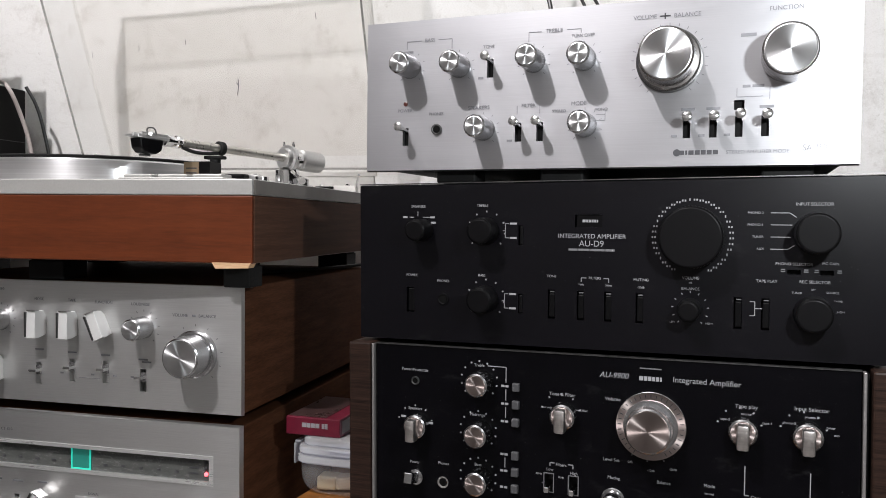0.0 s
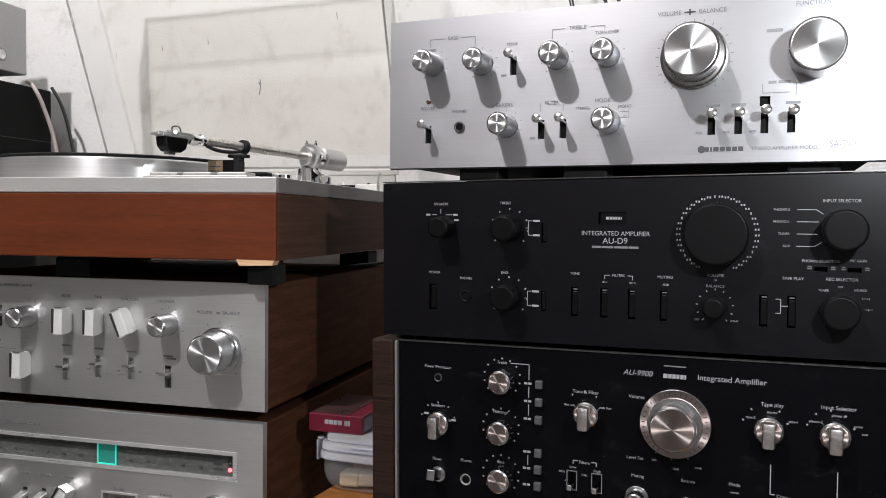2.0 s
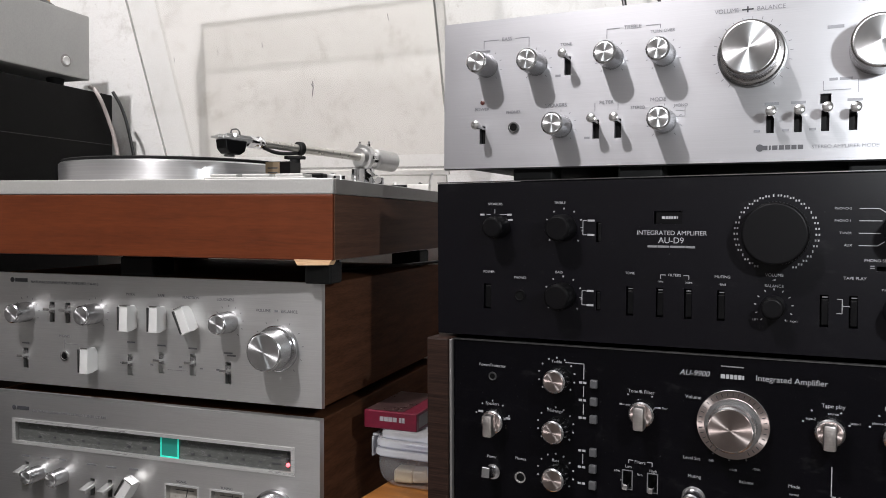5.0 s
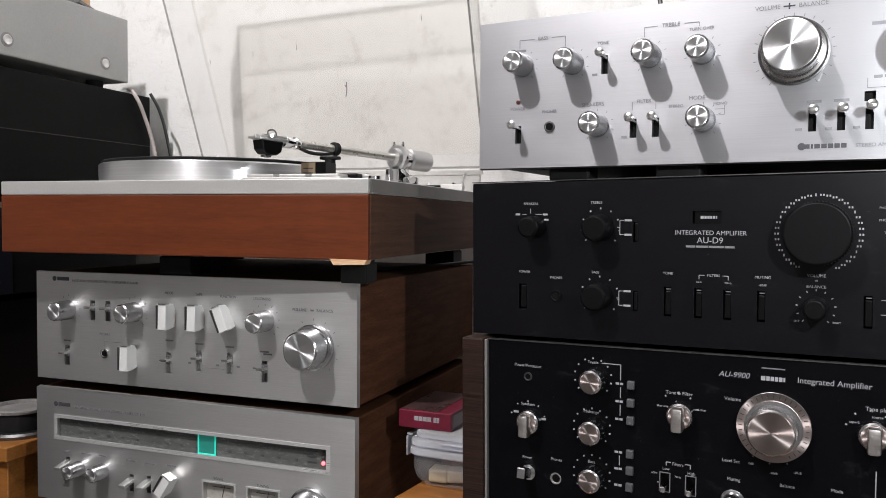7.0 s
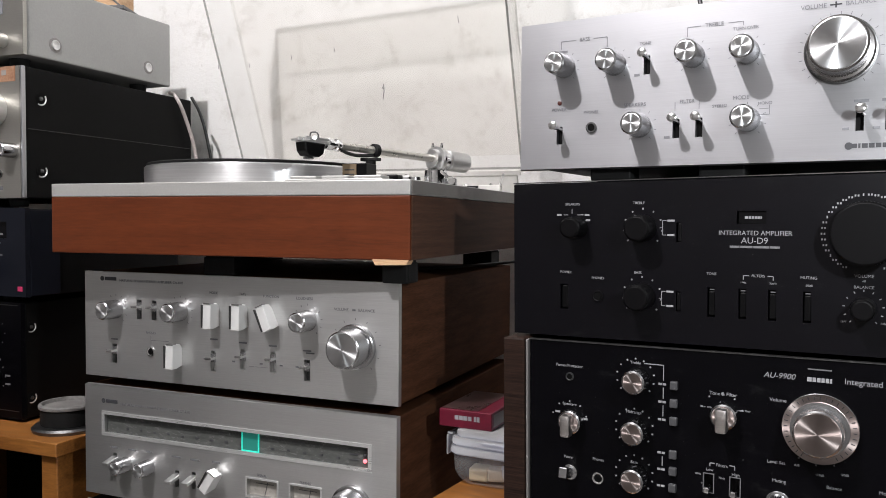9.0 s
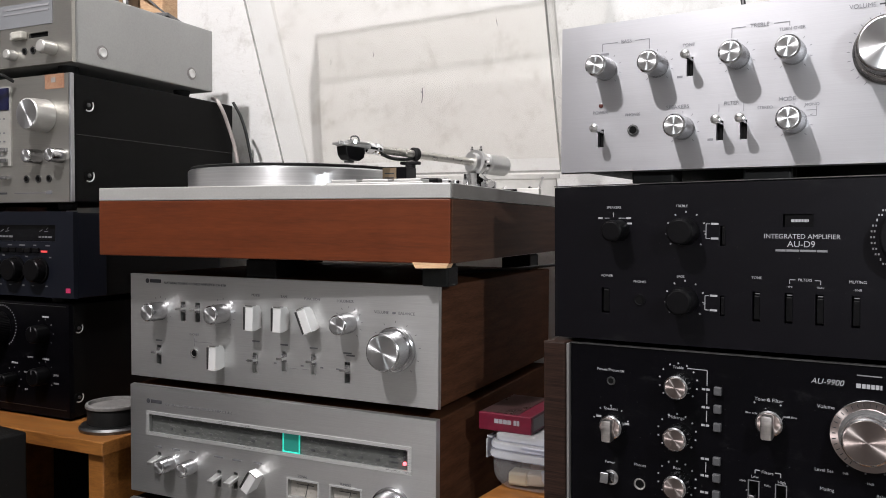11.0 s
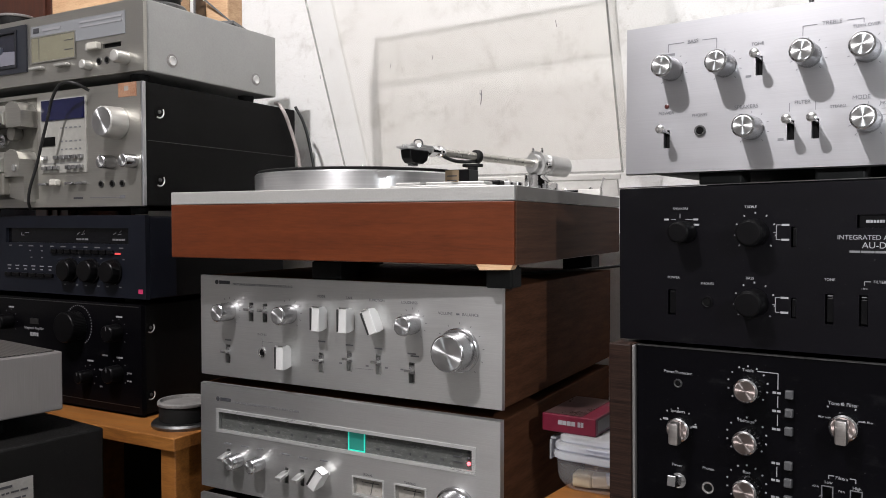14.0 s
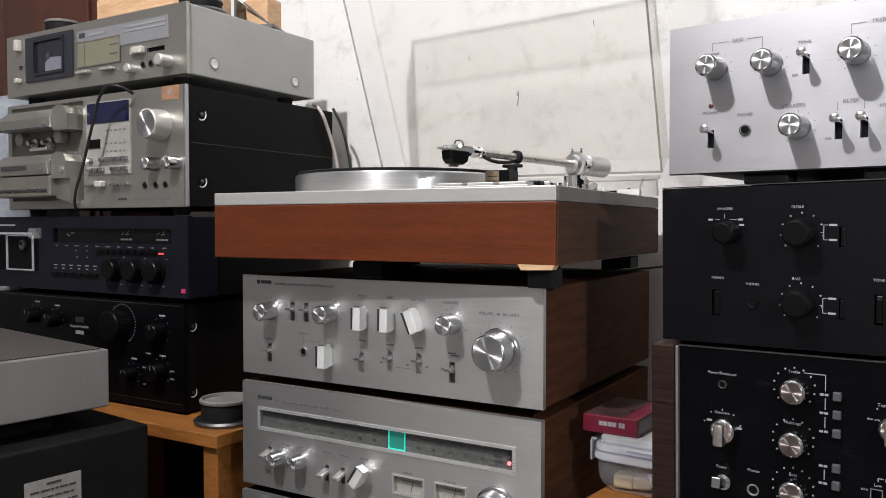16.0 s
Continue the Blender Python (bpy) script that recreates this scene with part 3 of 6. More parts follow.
# ---- black amplifier in the middle of the stack ----
def black_amplifier():
    th = thing("amplifier", pose(0, 0, 0.951), "black integrated amplifier with white lettering between two amplifiers", "amplifier", "stereo amplifiers")
    holes = [(x - 0.0032, x + 0.0032, 0.029, 0.055) for x in (0.191, 0.217, 0.241, 0.268, 0.347, 0.368)] + [(0.050, 0.058, 0.028, 0.052), (0.212, 0.236, 0.111, 0.122)]
    holes += [(0.384, 0.394, 0.075, 0.079), (0.408, 0.418, 0.075, 0.079), (0.1605, 0.1645, 0.094, 0.112), (0.1605, 0.1645, 0.032, 0.050)]
    lean = pose(0, 0, 0, 0, -0.7, 0)
    holes = [(a, b, c - 0.0122 * a, d - 0.0122 * a) for a, b, c, d in holes]
    part("front_panel", plate(0.46, 0.149, 0.006, holes), BLACK_HAIRLINE, th, m=lean)
    part("cabinet", box(0.004, 0.456, 0.0075, 0.40, 0.002, 0.147, 0.002), BLACK_CASE, th, m=lean)
    part("trim_edge", box(0.0, 0.46, 0.0006, 0.0058, 0.1492, 0.1500), STEEL_DARK, th, m=lean)
    for x in (0.191, 0.217, 0.241, 0.268, 0.347, 0.368):
        part("push_button", box(x - 0.0027, x + 0.0027, 0.0008, 0.0055, 0.0305, 0.0515, 0.0008), BLACK_KNOB, th)
        part("indicator", box(x - 0.002, x + 0.002, 0.001, 0.003, 0.0528, 0.0536), PRINT_DIM, th)
    part("power_button", box(0.0508, 0.0572, 0.0008, 0.0055, 0.029, 0.051, 0.001), BLACK_KNOB, th)
    for x, z in ((0.1625, 0.103), (0.1625, 0.041)):
        part("push_button", box(x - 0.0015, x + 0.0015, -0.001, 0.0055, z - 0.008, z + 0.008, 0.0005), BLACK_CAP, th)
    part("maker_badge", box(0.2124, 0.2356, 0.0012, 0.0055, 0.1114, 0.1216), BLACK_KNOB, th)
    bars(th, 0.224, 0.1165, [0.0026, 0.0018, 0.0018, 0.0016, 0.0018, 0.0010], 0.0024, PRINT_WHITE, gap=0.0006, y=0.0006, name="maker_name_bar")
    knob(th, 0.066, 0.1065, 0.0105, 0.022, BLACK_KNOB, BLACK_CAP)
    knob(th, 0.129, 0.1065, 0.0125, 0.022, BLACK_KNOB, BLACK_CAP)
    knob(th, 0.129, 0.044, 0.0125, 0.022, BLACK_KNOB, BLACK_CAP)
    knob(th, 0.3095, 0.104, 0.0262, 0.022, BLACK_KNOB, BLACK_CAP, cone=0.98, label="large black volume knob")
    knob(th, 0.309, 0.0435, 0.0095, 0.020, BLACK_KNOB, BLACK_CAP)
    knob(th, 0.4035, 0.1085, 0.0165, 0.026, BLACK_KNOB, BLACK_CAP, cone=0.97)
    knob(th, 0.4025, 0.0445, 0.0145, 0.020, BLACK_KNOB, BLACK_CAP, cone=0.95)
    jack(th, 0.087, 0.042, 0.0055, BLACK_CAP)
    for i in range(36):
        a = radians(-152 + 304 * i / 35)
        x, z = 0.3095 + 0.0312 * math.sin(a), 0.104 + 0.0312 * math.cos(a)
        if i % 7 == 3:
            part("scale_mark", box(-0.0005, 0.0005, -0.0004, 0.0004, -0.0011, 0.0011), PRINT_WHITE, th, "", pose(x, 0, z))
        else:
            for k in (-0.0011, 0.0011):
                part("scale_figure", box(-0.0006, 0.0006, -0.0004, 0.0004, -0.0008, 0.0008), PRINT_WHITE, th, "", pose(x + k, 0, z))
    for x, z in ((0.129, 0.1065), (0.129, 0.044)):
        dial_ticks(th, x, z, 0.0170, 0.0186, -130, 130, 9, 0.0013, PRINT_WHITE)
    dial_ticks(th, 0.309, 0.0435, 0.0135, 0.0152, -140, 140, 11, 0.0008, PRINT_WHITE)
    for words, x, z, s in (("SPEAKERS", 0.061, 0.1285, 0.0042), ("TREBLE", 0.125, 0.1295, 0.0042), ("BASS", 0.125, 0.0655, 0.0042), ("POWER", 0.055, 0.0635, 0.0042), ("PHONES", 0.087, 0.059, 0.0040), ("TONE", 0.1905, 0.067, 0.0040), ("FILTERS", 0.229, 0.0665, 0.0040), ("MUTING", 0.2685, 0.0665, 0.0042), ("-20dB", 0.2685, 0.060, 0.0032), ("16Hz", 0.217, 0.0605, 0.0028), ("20kHz", 0.241, 0.0605, 0.0028), ("INTEGRATED AMPLIFIER", 0.2255, 0.103, 0.0058), ("AU-D9", 0.2255, 0.0965, 0.0078), ("VOLUME", 0.309, 0.0695, 0.0045), ("dB", 0.309, 0.0655, 0.003), ("BALANCE", 0.309, 0.0605, 0.0042), ("LEFT", 0.295, 0.032, 0.0026), ("RIGHT", 0.3245, 0.032, 0.0026), ("INPUT SELECTOR", 0.402, 0.1315, 0.0044), ("PHONO SELECTOR", 0.388, 0.0835, 0.0040), ("MC GAIN", 0.4145, 0.0845, 0.0036), ("TAPE PLAY", 0.368, 0.0690, 0.0042), ("REC SELECTOR", 0.4035, 0.0695, 0.0042), ("PHONO-2", 0.3585, 0.1245, 0.0034), ("PHONO-1", 0.3585, 0.1148, 0.0034), ("TUNER", 0.3605, 0.105, 0.0034), ("AUX", 0.3625, 0.0952, 0.0034), ("TUNER", 0.3905, 0.0605, 0.003), ("OFF", 0.4025, 0.0635, 0.0026), ("SOURCE", 0.4165, 0.0615, 0.003), ("1+1>2", 0.4205, 0.055, 0.0028), ("1+2>1", 0.4225, 0.0465, 0.0028)):
        writing(th, words, x, z, s * (0.95 if s > 0.005 else 0.80), PRINT_WHITE)
    bars(th, 0.2255, 0.0912, [0.008, 0.010, 0.0125, 0.008], 0.0019, PRINT_DIM, gap=0.0006)
    strokes(th, [(0.370, 0.1245, 0.384, 0.1245), (0.384, 0.1245, 0.389, 0.121), (0.370, 0.1148, 0.386, 0.1148), (0.370, 0.105, 0.385, 0.105), (0.370, 0.0952, 0.383, 0.0952), (0.383, 0.0952, 0.388, 0.0985)], 0.0006, PRINT_WHITE)
    strokes(th, [(0.217, 0.0630, 0.217, 0.0665), (0.217, 0.0665, 0.2215, 0.0665), (0.2365, 0.0665, 0.241, 0.0665), (0.241, 0.0665, 0.241, 0.0630)], 0.0006, PRINT_WHITE)
    for z in (0.107, 0.043):
        strokes(th, [(0.147, z - 0.0065, 0.147, z + 0.0065), (0.147, z + 0.0065, 0.1505, z + 0.0065), (0.147, z - 0.0065, 0.1505, z - 0.0065), (0.1445, z, 0.147, z)], 0.0006, PRINT_WHITE)
        for k in (-0.0065, 0.0065):
            bars(th, 0.1545, z + k, [0.0065], 0.0018, PRINT_WHITE)
    strokes(th, [(0.0605, 0.124, 0.0605, 0.1195), (0.052, 0.1185, 0.0565, 0.1185), (0.0655, 0.1185, 0.0725, 0.1185), (0.0685, 0.1135, 0.0735, 0.1135)], 0.0006, PRINT_WHITE)
    for x, z in ((0.0475, 0.1185), (0.0755, 0.1185), (0.0765, 0.1135)):
        bars(th, x, z, [0.0045], 0.0018, PRINT_WHITE)
    strokes(th, [(0.3555, 0.052, 0.3595, 0.052), (0.3595, 0.052, 0.3595, 0.0405), (0.3595, 0.0405, 0.3555, 0.0405), (0.3595, 0.0465, 0.365, 0.0465)], 0.0006, PRINT_WHITE)
    for x, z in ((0.380, 0.0775), (0.397, 0.0775), (0.4045, 0.0775), (0.421, 0.0775)):
        bars(th, x, z, [0.0034], 0.0009, PRINT_DIM)
        bars(th, x, z + 0.0016, [0.0030], 0.0009, PRINT_DIM)
    return th


black_amplifier()


# ---- black amplifier with rosewood ends ----
GRIP = brushed("worn_grip_metal", (0.72, 0.68, 0.66), (0.24, 0.36), stretch=(20, 20, 200))


def rosewood_amplifier():
    th = thing("amplifier", pose(-0.003, -0.010, 0.7755), "black integrated amplifier with rosewood end panels and worn metal knobs", "amplifier", "stereo amplifiers")
    z0 = -0.0105  # panel drawings are laid out from this height
    lean = pose(0, 0, 0, 0, -0.7, 0)
    part("front_panel", plate(0.414, 0.1725, 0.006, [(0.192, 0.200, 0.0496, 0.0656), (0.214, 0.222, 0.0494, 0.0654)], x0=0.0285), BLACK, th, m=lean)
    part("cabinet", box(0.022, 0.449, 0.0075, 0.39, 0.002, 0.170), BLACK_CASE, th, "black top cover", lean)
    for x in (0.0, 0.450):
        part("end_panel", box(x, x + 0.0232 if x == 0.0 else x + 0.0215, -0.004, 0.392, 0.0, 0.1735, 0.002), ROSEWOOD, th, "dark rosewood end panel", lean)
    for x in (0.0240, 0.4436):
        part("metal_strip", box(x, x + 0.0026, -0.003, 0.006, 0.0, 0.1725, 0.0008), DULL_SILVER, th, "thin aluminium strip", lean)
    # Steel strip stands in for light caught along the worn top edge.
    part("top_edge_glint", box(0.0272, 0.4430, -0.0012, 0.004, 0.1726, 0.1736), STEEL_DARK, th, "worn top edge with its caught light laid on in metal", lean)
    for x, z, r in ((0.134, 0.155, 0.0098), (0.1335, 0.109, 0.0098), (0.134, 0.066, 0.0098)):
        k = knob(th, x - 0.001, z + z0, r + 0.0012, 0.020, KNOB_SIDE, WORN_CAP, cone=0.97)
        dial_ticks(th, x - 0.004, z + z0 + 0.0015, 0.0165, 0.018, -130, 130, 11, 0.0014, PRINT_WHITE)

    def pointer(x, z):
        ob = knob(th, x, z + z0, 0.0118, 0.011, KNOB_SIDE, WORN_CAP, name="selector_knob")
        part("grip", box(-0.0048, 0.0048, -0.022, -0.0105, -0.0118, 0.0088, 0.0022, segments=2), GRIP, ob, smooth=True)
        return ob

    for x, z in ((0.070, 0.109), (0.209, 0.132), (0.356, 0.134), (0.4035, 0.135)):
        pointer(x, z)
        dial_ticks(th, x - 0.003, z + z0 + 0.001, 0.0165, 0.018, -75, 75, 5, 0.0012, PRINT_WHITE)
    knob(th, 0.2835, 0.131 + z0, 0.0195, 0.026, KNOB_SIDE, WORN_CAP, skirt=0.0288, cone=0.97, label="large worn metal volume knob with skirt")
    part("skirt_face", lathe([(0.0286, 0.0058), (0.0284, 0.0066), (0.0205, 0.0068)], 64), WORN_CAP, th, "worn engraved skirt", pose(0.2835, 0, 0.131 + z0))
    part("inner_ring", lathe([(0.0226, 0.0066), (0.0222, 0.0080), (0.0205, 0.0082)], 64), KNOB_SIDE, th, "", pose(0.2835, 0, 0.131 + z0), smooth=True)
    dial_ticks(th, 0.2835, 0.131 + z0, 0.0305, 0.032, -200, -150, 3, 0.0012, PRINT_DIM)
    dial_ticks(th, 0.2835, 0.131 + z0, 0.0242, 0.0270, -150, 150, 31, 0.0006, PRINT_DARK, -0.0069)
    for z in (0.153, 0.137, 0.121, 0.091, 0.076, 0.061):
        part("square_button", box(0.162, 0.1685, -0.004, 0.001, z + z0 - 0.0037, z + z0 + 0.0037, 0.0008), plain("grey_button", (0.055, 0.055, 0.058), 0.45), th)
        bars(th, 0.1545, z + z0, [0.0030, 0.0030], 0.0020, PRINT_WHITE, gap=0.0008)
    strokes(th, [(0.138, 0.170 + z0, 0.1555, 0.170 + z0), (0.1555, 0.170 + z0, 0.1555, 0.156 + z0), (0.1555, 0.150 + z0, 0.1555, 0.140 + z0), (0.1555, 0.134 + z0, 0.1555, 0.124 + z0), (0.1555, 0.088 + z0, 0.1555, 0.079 + z0)], 0.0007, PRINT_WHITE)
    jack(th, 0.096, 0.058 + z0, 0.0055, CHROME)
    jack(th, 0.067, 0.151 + z0, 0.0040, STEEL_DARK, "protector_lamp")
    lever = part("power_lever", box(-0.0042, 0.0042, -0.020, 0.0, -0.005, 0.005, 0.001), KNOB_SIDE, th, "", pose(0.068, 0, 0.0595 + z0, -12))
    part("lever_collar", lathe([(0.0075, 0.0), (0.0072, 0.003), (0.0055, 0.004)], 24), KNOB_SIDE, th, "", pose(0.069, 0, 0.060 + z0), smooth=True)
    for x in (0.196, 0.218):
        part("filter_lever", box(x - 0.0022, x + 0.0022, -0.010, 0.004, 0.0535, 0.0585, 0.0008), CHROME, th)
        part("slot_edge", plate(0.0095, 0.0175, 0.0005, [(x - 0.004, x + 0.004, 0.052, 0.068)], x0=x - 0.00475, z0=0.05125, y0=-0.0005), PRINT_DIM, th)
    for x, z in ((0.253, 0.064), (0.2945, 0.060)):
        knob(th, x, z + z0, 0.008, 0.018, KNOB_SIDE, WORN_CAP, skirt=0.010)
    for words, x, z, s, al in (("Power/Protector", 0.0665, 0.1612, 0.0046, "CENTER"), ("Speakers", 0.067, 0.1245, 0.0046, "CENTER"), ("Power", 0.067, 0.0735, 0.0044, "CENTER"), ("Phones", 0.096, 0.0755, 0.0044, "CENTER"), ("Treble", 0.130, 0.170, 0.0044, "CENTER"), ("Midrange", 0.129, 0.1245, 0.0046, "CENTER"), ("Bass", 0.130, 0.0785, 0.0046, "CENTER"), ("Tone & Filter", 0.207, 0.1500, 0.0050, "CENTER"), ("defeat", 0.207, 0.1425, 0.0030, "CENTER"), ("Volume", 0.251, 0.150, 0.0050, "CENTER"), ("AU-9900", 0.2515, 0.1705, 0.0066, "CENTER"), ("Integrated Amplifier", 0.327, 0.1708, 0.0066, "CENTER"), ("Tape play", 0.358, 0.1535, 0.0052, "CENTER"), ("source", 0.358, 0.1475, 0.0034, "CENTER"), ("Input Selector", 0.406, 0.1555, 0.0052, "CENTER"), ("phono-1", 0.406, 0.1495, 0.0034, "CENTER"), ("Filters", 0.207, 0.0875, 0.0046, "CENTER"), ("Low", 0.197, 0.0825, 0.0042, "CENTER"), ("High", 0.2185, 0.0812, 0.0042, "CENTER"), ("Muting", 0.253, 0.082, 0.0046, "CENTER"), ("Balance", 0.2945, 0.083, 0.0044, "CENTER"), ("Mode", 0.331, 0.085, 0.0046, "CENTER"), ("normal", 0.331, 0.0785, 0.003, "CENTER"), ("Level Set", 0.2505, 0.0975, 0.0046, "CENTER"), ("0dB", 0.2665, 0.0975, 0.003, "CENTER"), ("-10dB", 0.284, 0.092, 0.003, "CENTER"), ("-20dB", 0.302, 0.095, 0.003, "CENTER"), ("tape-2", 0.342, 0.142, 0.0034, "CENTER"), ("tape-1", 0.374, 0.1415, 0.0034, "CENTER"), ("phono-2", 0.390, 0.1435, 0.0034, "CENTER"), ("tuner", 0.420, 0.1425, 0.0034, "CENTER"), ("aux", 0.4245, 0.137, 0.0034, "CENTER"), ("Copy", 0.367, 0.080, 0.0046, "CENTER"), ("Tuner", 0.4145, 0.079, 0.0046, "CENTER"), ("filter only", 0.193, 0.1375, 0.003, "CENTER"), ("tone & filter", 0.2235, 0.1375, 0.003, "CENTER"), ("off", 0.191, 0.070, 0.003, "CENTER"), ("60Hz", 0.187, 0.0775, 0.003, "CENTER"), ("7kHz", 0.207, 0.0765, 0.003, "CENTER")):
        writing(th, words, x, z + z0, s if s > 0.006 else s * 0.85, PRINT_WHITE, align=al, slant=0.25 if words == "AU-9900" else 0.0)
    bars(th, 0.282, 0.1700 + z0, [0.0034, 0.0026, 0.0026, 0.0024, 0.0026, 0.0014], 0.0036, PRINT_WHITE, gap=0.0007, name="maker_name_bar")
    bars(th, 0.282, 0.1785 + z0, [0.018], 0.0010, PRINT_DIM, name="maker_name_bar")
    strokes(th, [(0.197, 0.0855 + z0, 0.197, 0.0885 + z0), (0.197, 0.0885 + z0, 0.201, 0.0885 + z0), (0.213, 0.0885 + z0, 0.2175, 0.0885 + z0), (0.2175, 0.0885 + z0, 0.2175, 0.085 + z0), (0.358, 0.105 + z0, 0.358, 0.081 + z0), (0.358, 0.081 + z0, 0.3615, 0.081 + z0), (0.4065, 0.105 + z0, 0.4065, 0.080 + z0), (0.4065, 0.080 + z0, 0.409, 0.080 + z0)], 0.0008, PRINT_WHITE)
    for x, z in ((0.055, 0.116), (0.074, 0.117), (0.0825, 0.112)):
        bars(th, x, z + z0, [0.005], 0.002, PRINT_WHITE)
    return th


rosewood_amplifier()


# ---- pine table under the right-hand stack ----
tb = thing("wooden_table", pose(-0.115, 0.0, 0.0, 0, 0, 0), "orange varnished pine table under a stack of amplifiers", "table")
part("tabletop", box(0.030, 0.62, -0.02, 0.46, 0.748, 0.7745, 0.003), PINE, tb)
for lx in (0.02, 0.57):
    for ly in (-0.01, 0.40):
        part("leg", box(lx, lx + 0.045, ly, ly + 0.045, 0.0, 0.7475, 0.003), PINE, tb)


# ---- silver amplifier and tuner of the middle stack ----
M_AMP = pose(-0.5595, -0.0804, 0.865, 0, 0, TURN_ROOM)
M_TUNER = pose(-0.5615, -0.0806, 0.7145, 0, 0, TURN_ROOM)


def wood_case(th, w, h, d):
    part("cabinet", box(0.001, w - 0.001, 0.0075, d, 0.001, h - 0.001, 0.0015), WALNUT, th, "dark walnut-grain cabinet")
    for x in (0.05, w - 0.05):
        for y in (0.04, d - 0.04):
            part("foot", lathe([(0.014, -0.0085), (0.015, -0.007), (0.016, 0.0)], 20, axis="Z"), RUBBER, th, "", pose(x, y, 0.001), smooth=True)


def paddle(th, x, z, turn=0.0, w=0.0124, h=0.0295, d=0.0175, name="rocker_knob"):
    bm = bmesh.new()
    prof = [(0.0, -h * 0.42), (-d * 0.55, -h * 0.5), (-d, -h * 0.5), (-d * 0.92, h * 0.5), (-d * 0.2, h * 0.47), (0.0, h * 0.3)]
    a = [bm.verts.new((-w / 2, y, q)) for y, q in prof]
    b = [bm.verts.new((w / 2, y, q)) for y, q in prof]
    bm.faces.new(a)
    bm.faces.new(list(reversed(b)))
    for i in range(len(prof)):
        j = (i + 1) % len(prof)
        bm.faces.new((a[j], a[i], b[i], b[j]))
    bmesh.ops.recalc_face_normals(bm, faces=bm.faces)
    bmesh.ops.bevel(bm, geom=list(bm.edges), offset=0.0004, segments=1, affect="EDGES", profile=0.5)
    ob = part(name, bm, PADDLE_METAL, th, "", pose(x, 0, z, 0, turn, 0))
    # Dark steel strip stands in for shade in the paddle's hollow left edge.
    part("edge_shade_strip", box(-w / 2 - 0.0004, -w / 2 + 0.0020, -d - 0.0004, -d * 0.55, -h * 0.46, h * 0.44, 0.0003), STEEL_DARK, ob, "dark strip for the shaded concave edge")
    part("top_ridge", box(-w / 2 + 0.0021, w / 2 + 0.0003, -d * 0.985, -d * 0.6, h * 0.472, h * 0.515, 0.0003), CHROME, ob)
    return ob


def slide_switch(th, x, z, up=True):
    s = 1 if up else -1
    part("slide_tab", box(x - 0.0055, x + 0.0035, -0.009, 0.004, z + s * 0.003 - 0.0016, z + s * 0.003 + 0.0016, 0.0006), CHROME, th)
    part("slide_block", box(x - 0.0033, x + 0.0033, -0.0015, 0.0055, z + s * 0.003 - 0.005, z + s * 0.003 + 0.005, 0.0006), KNOB_SIDE, th)


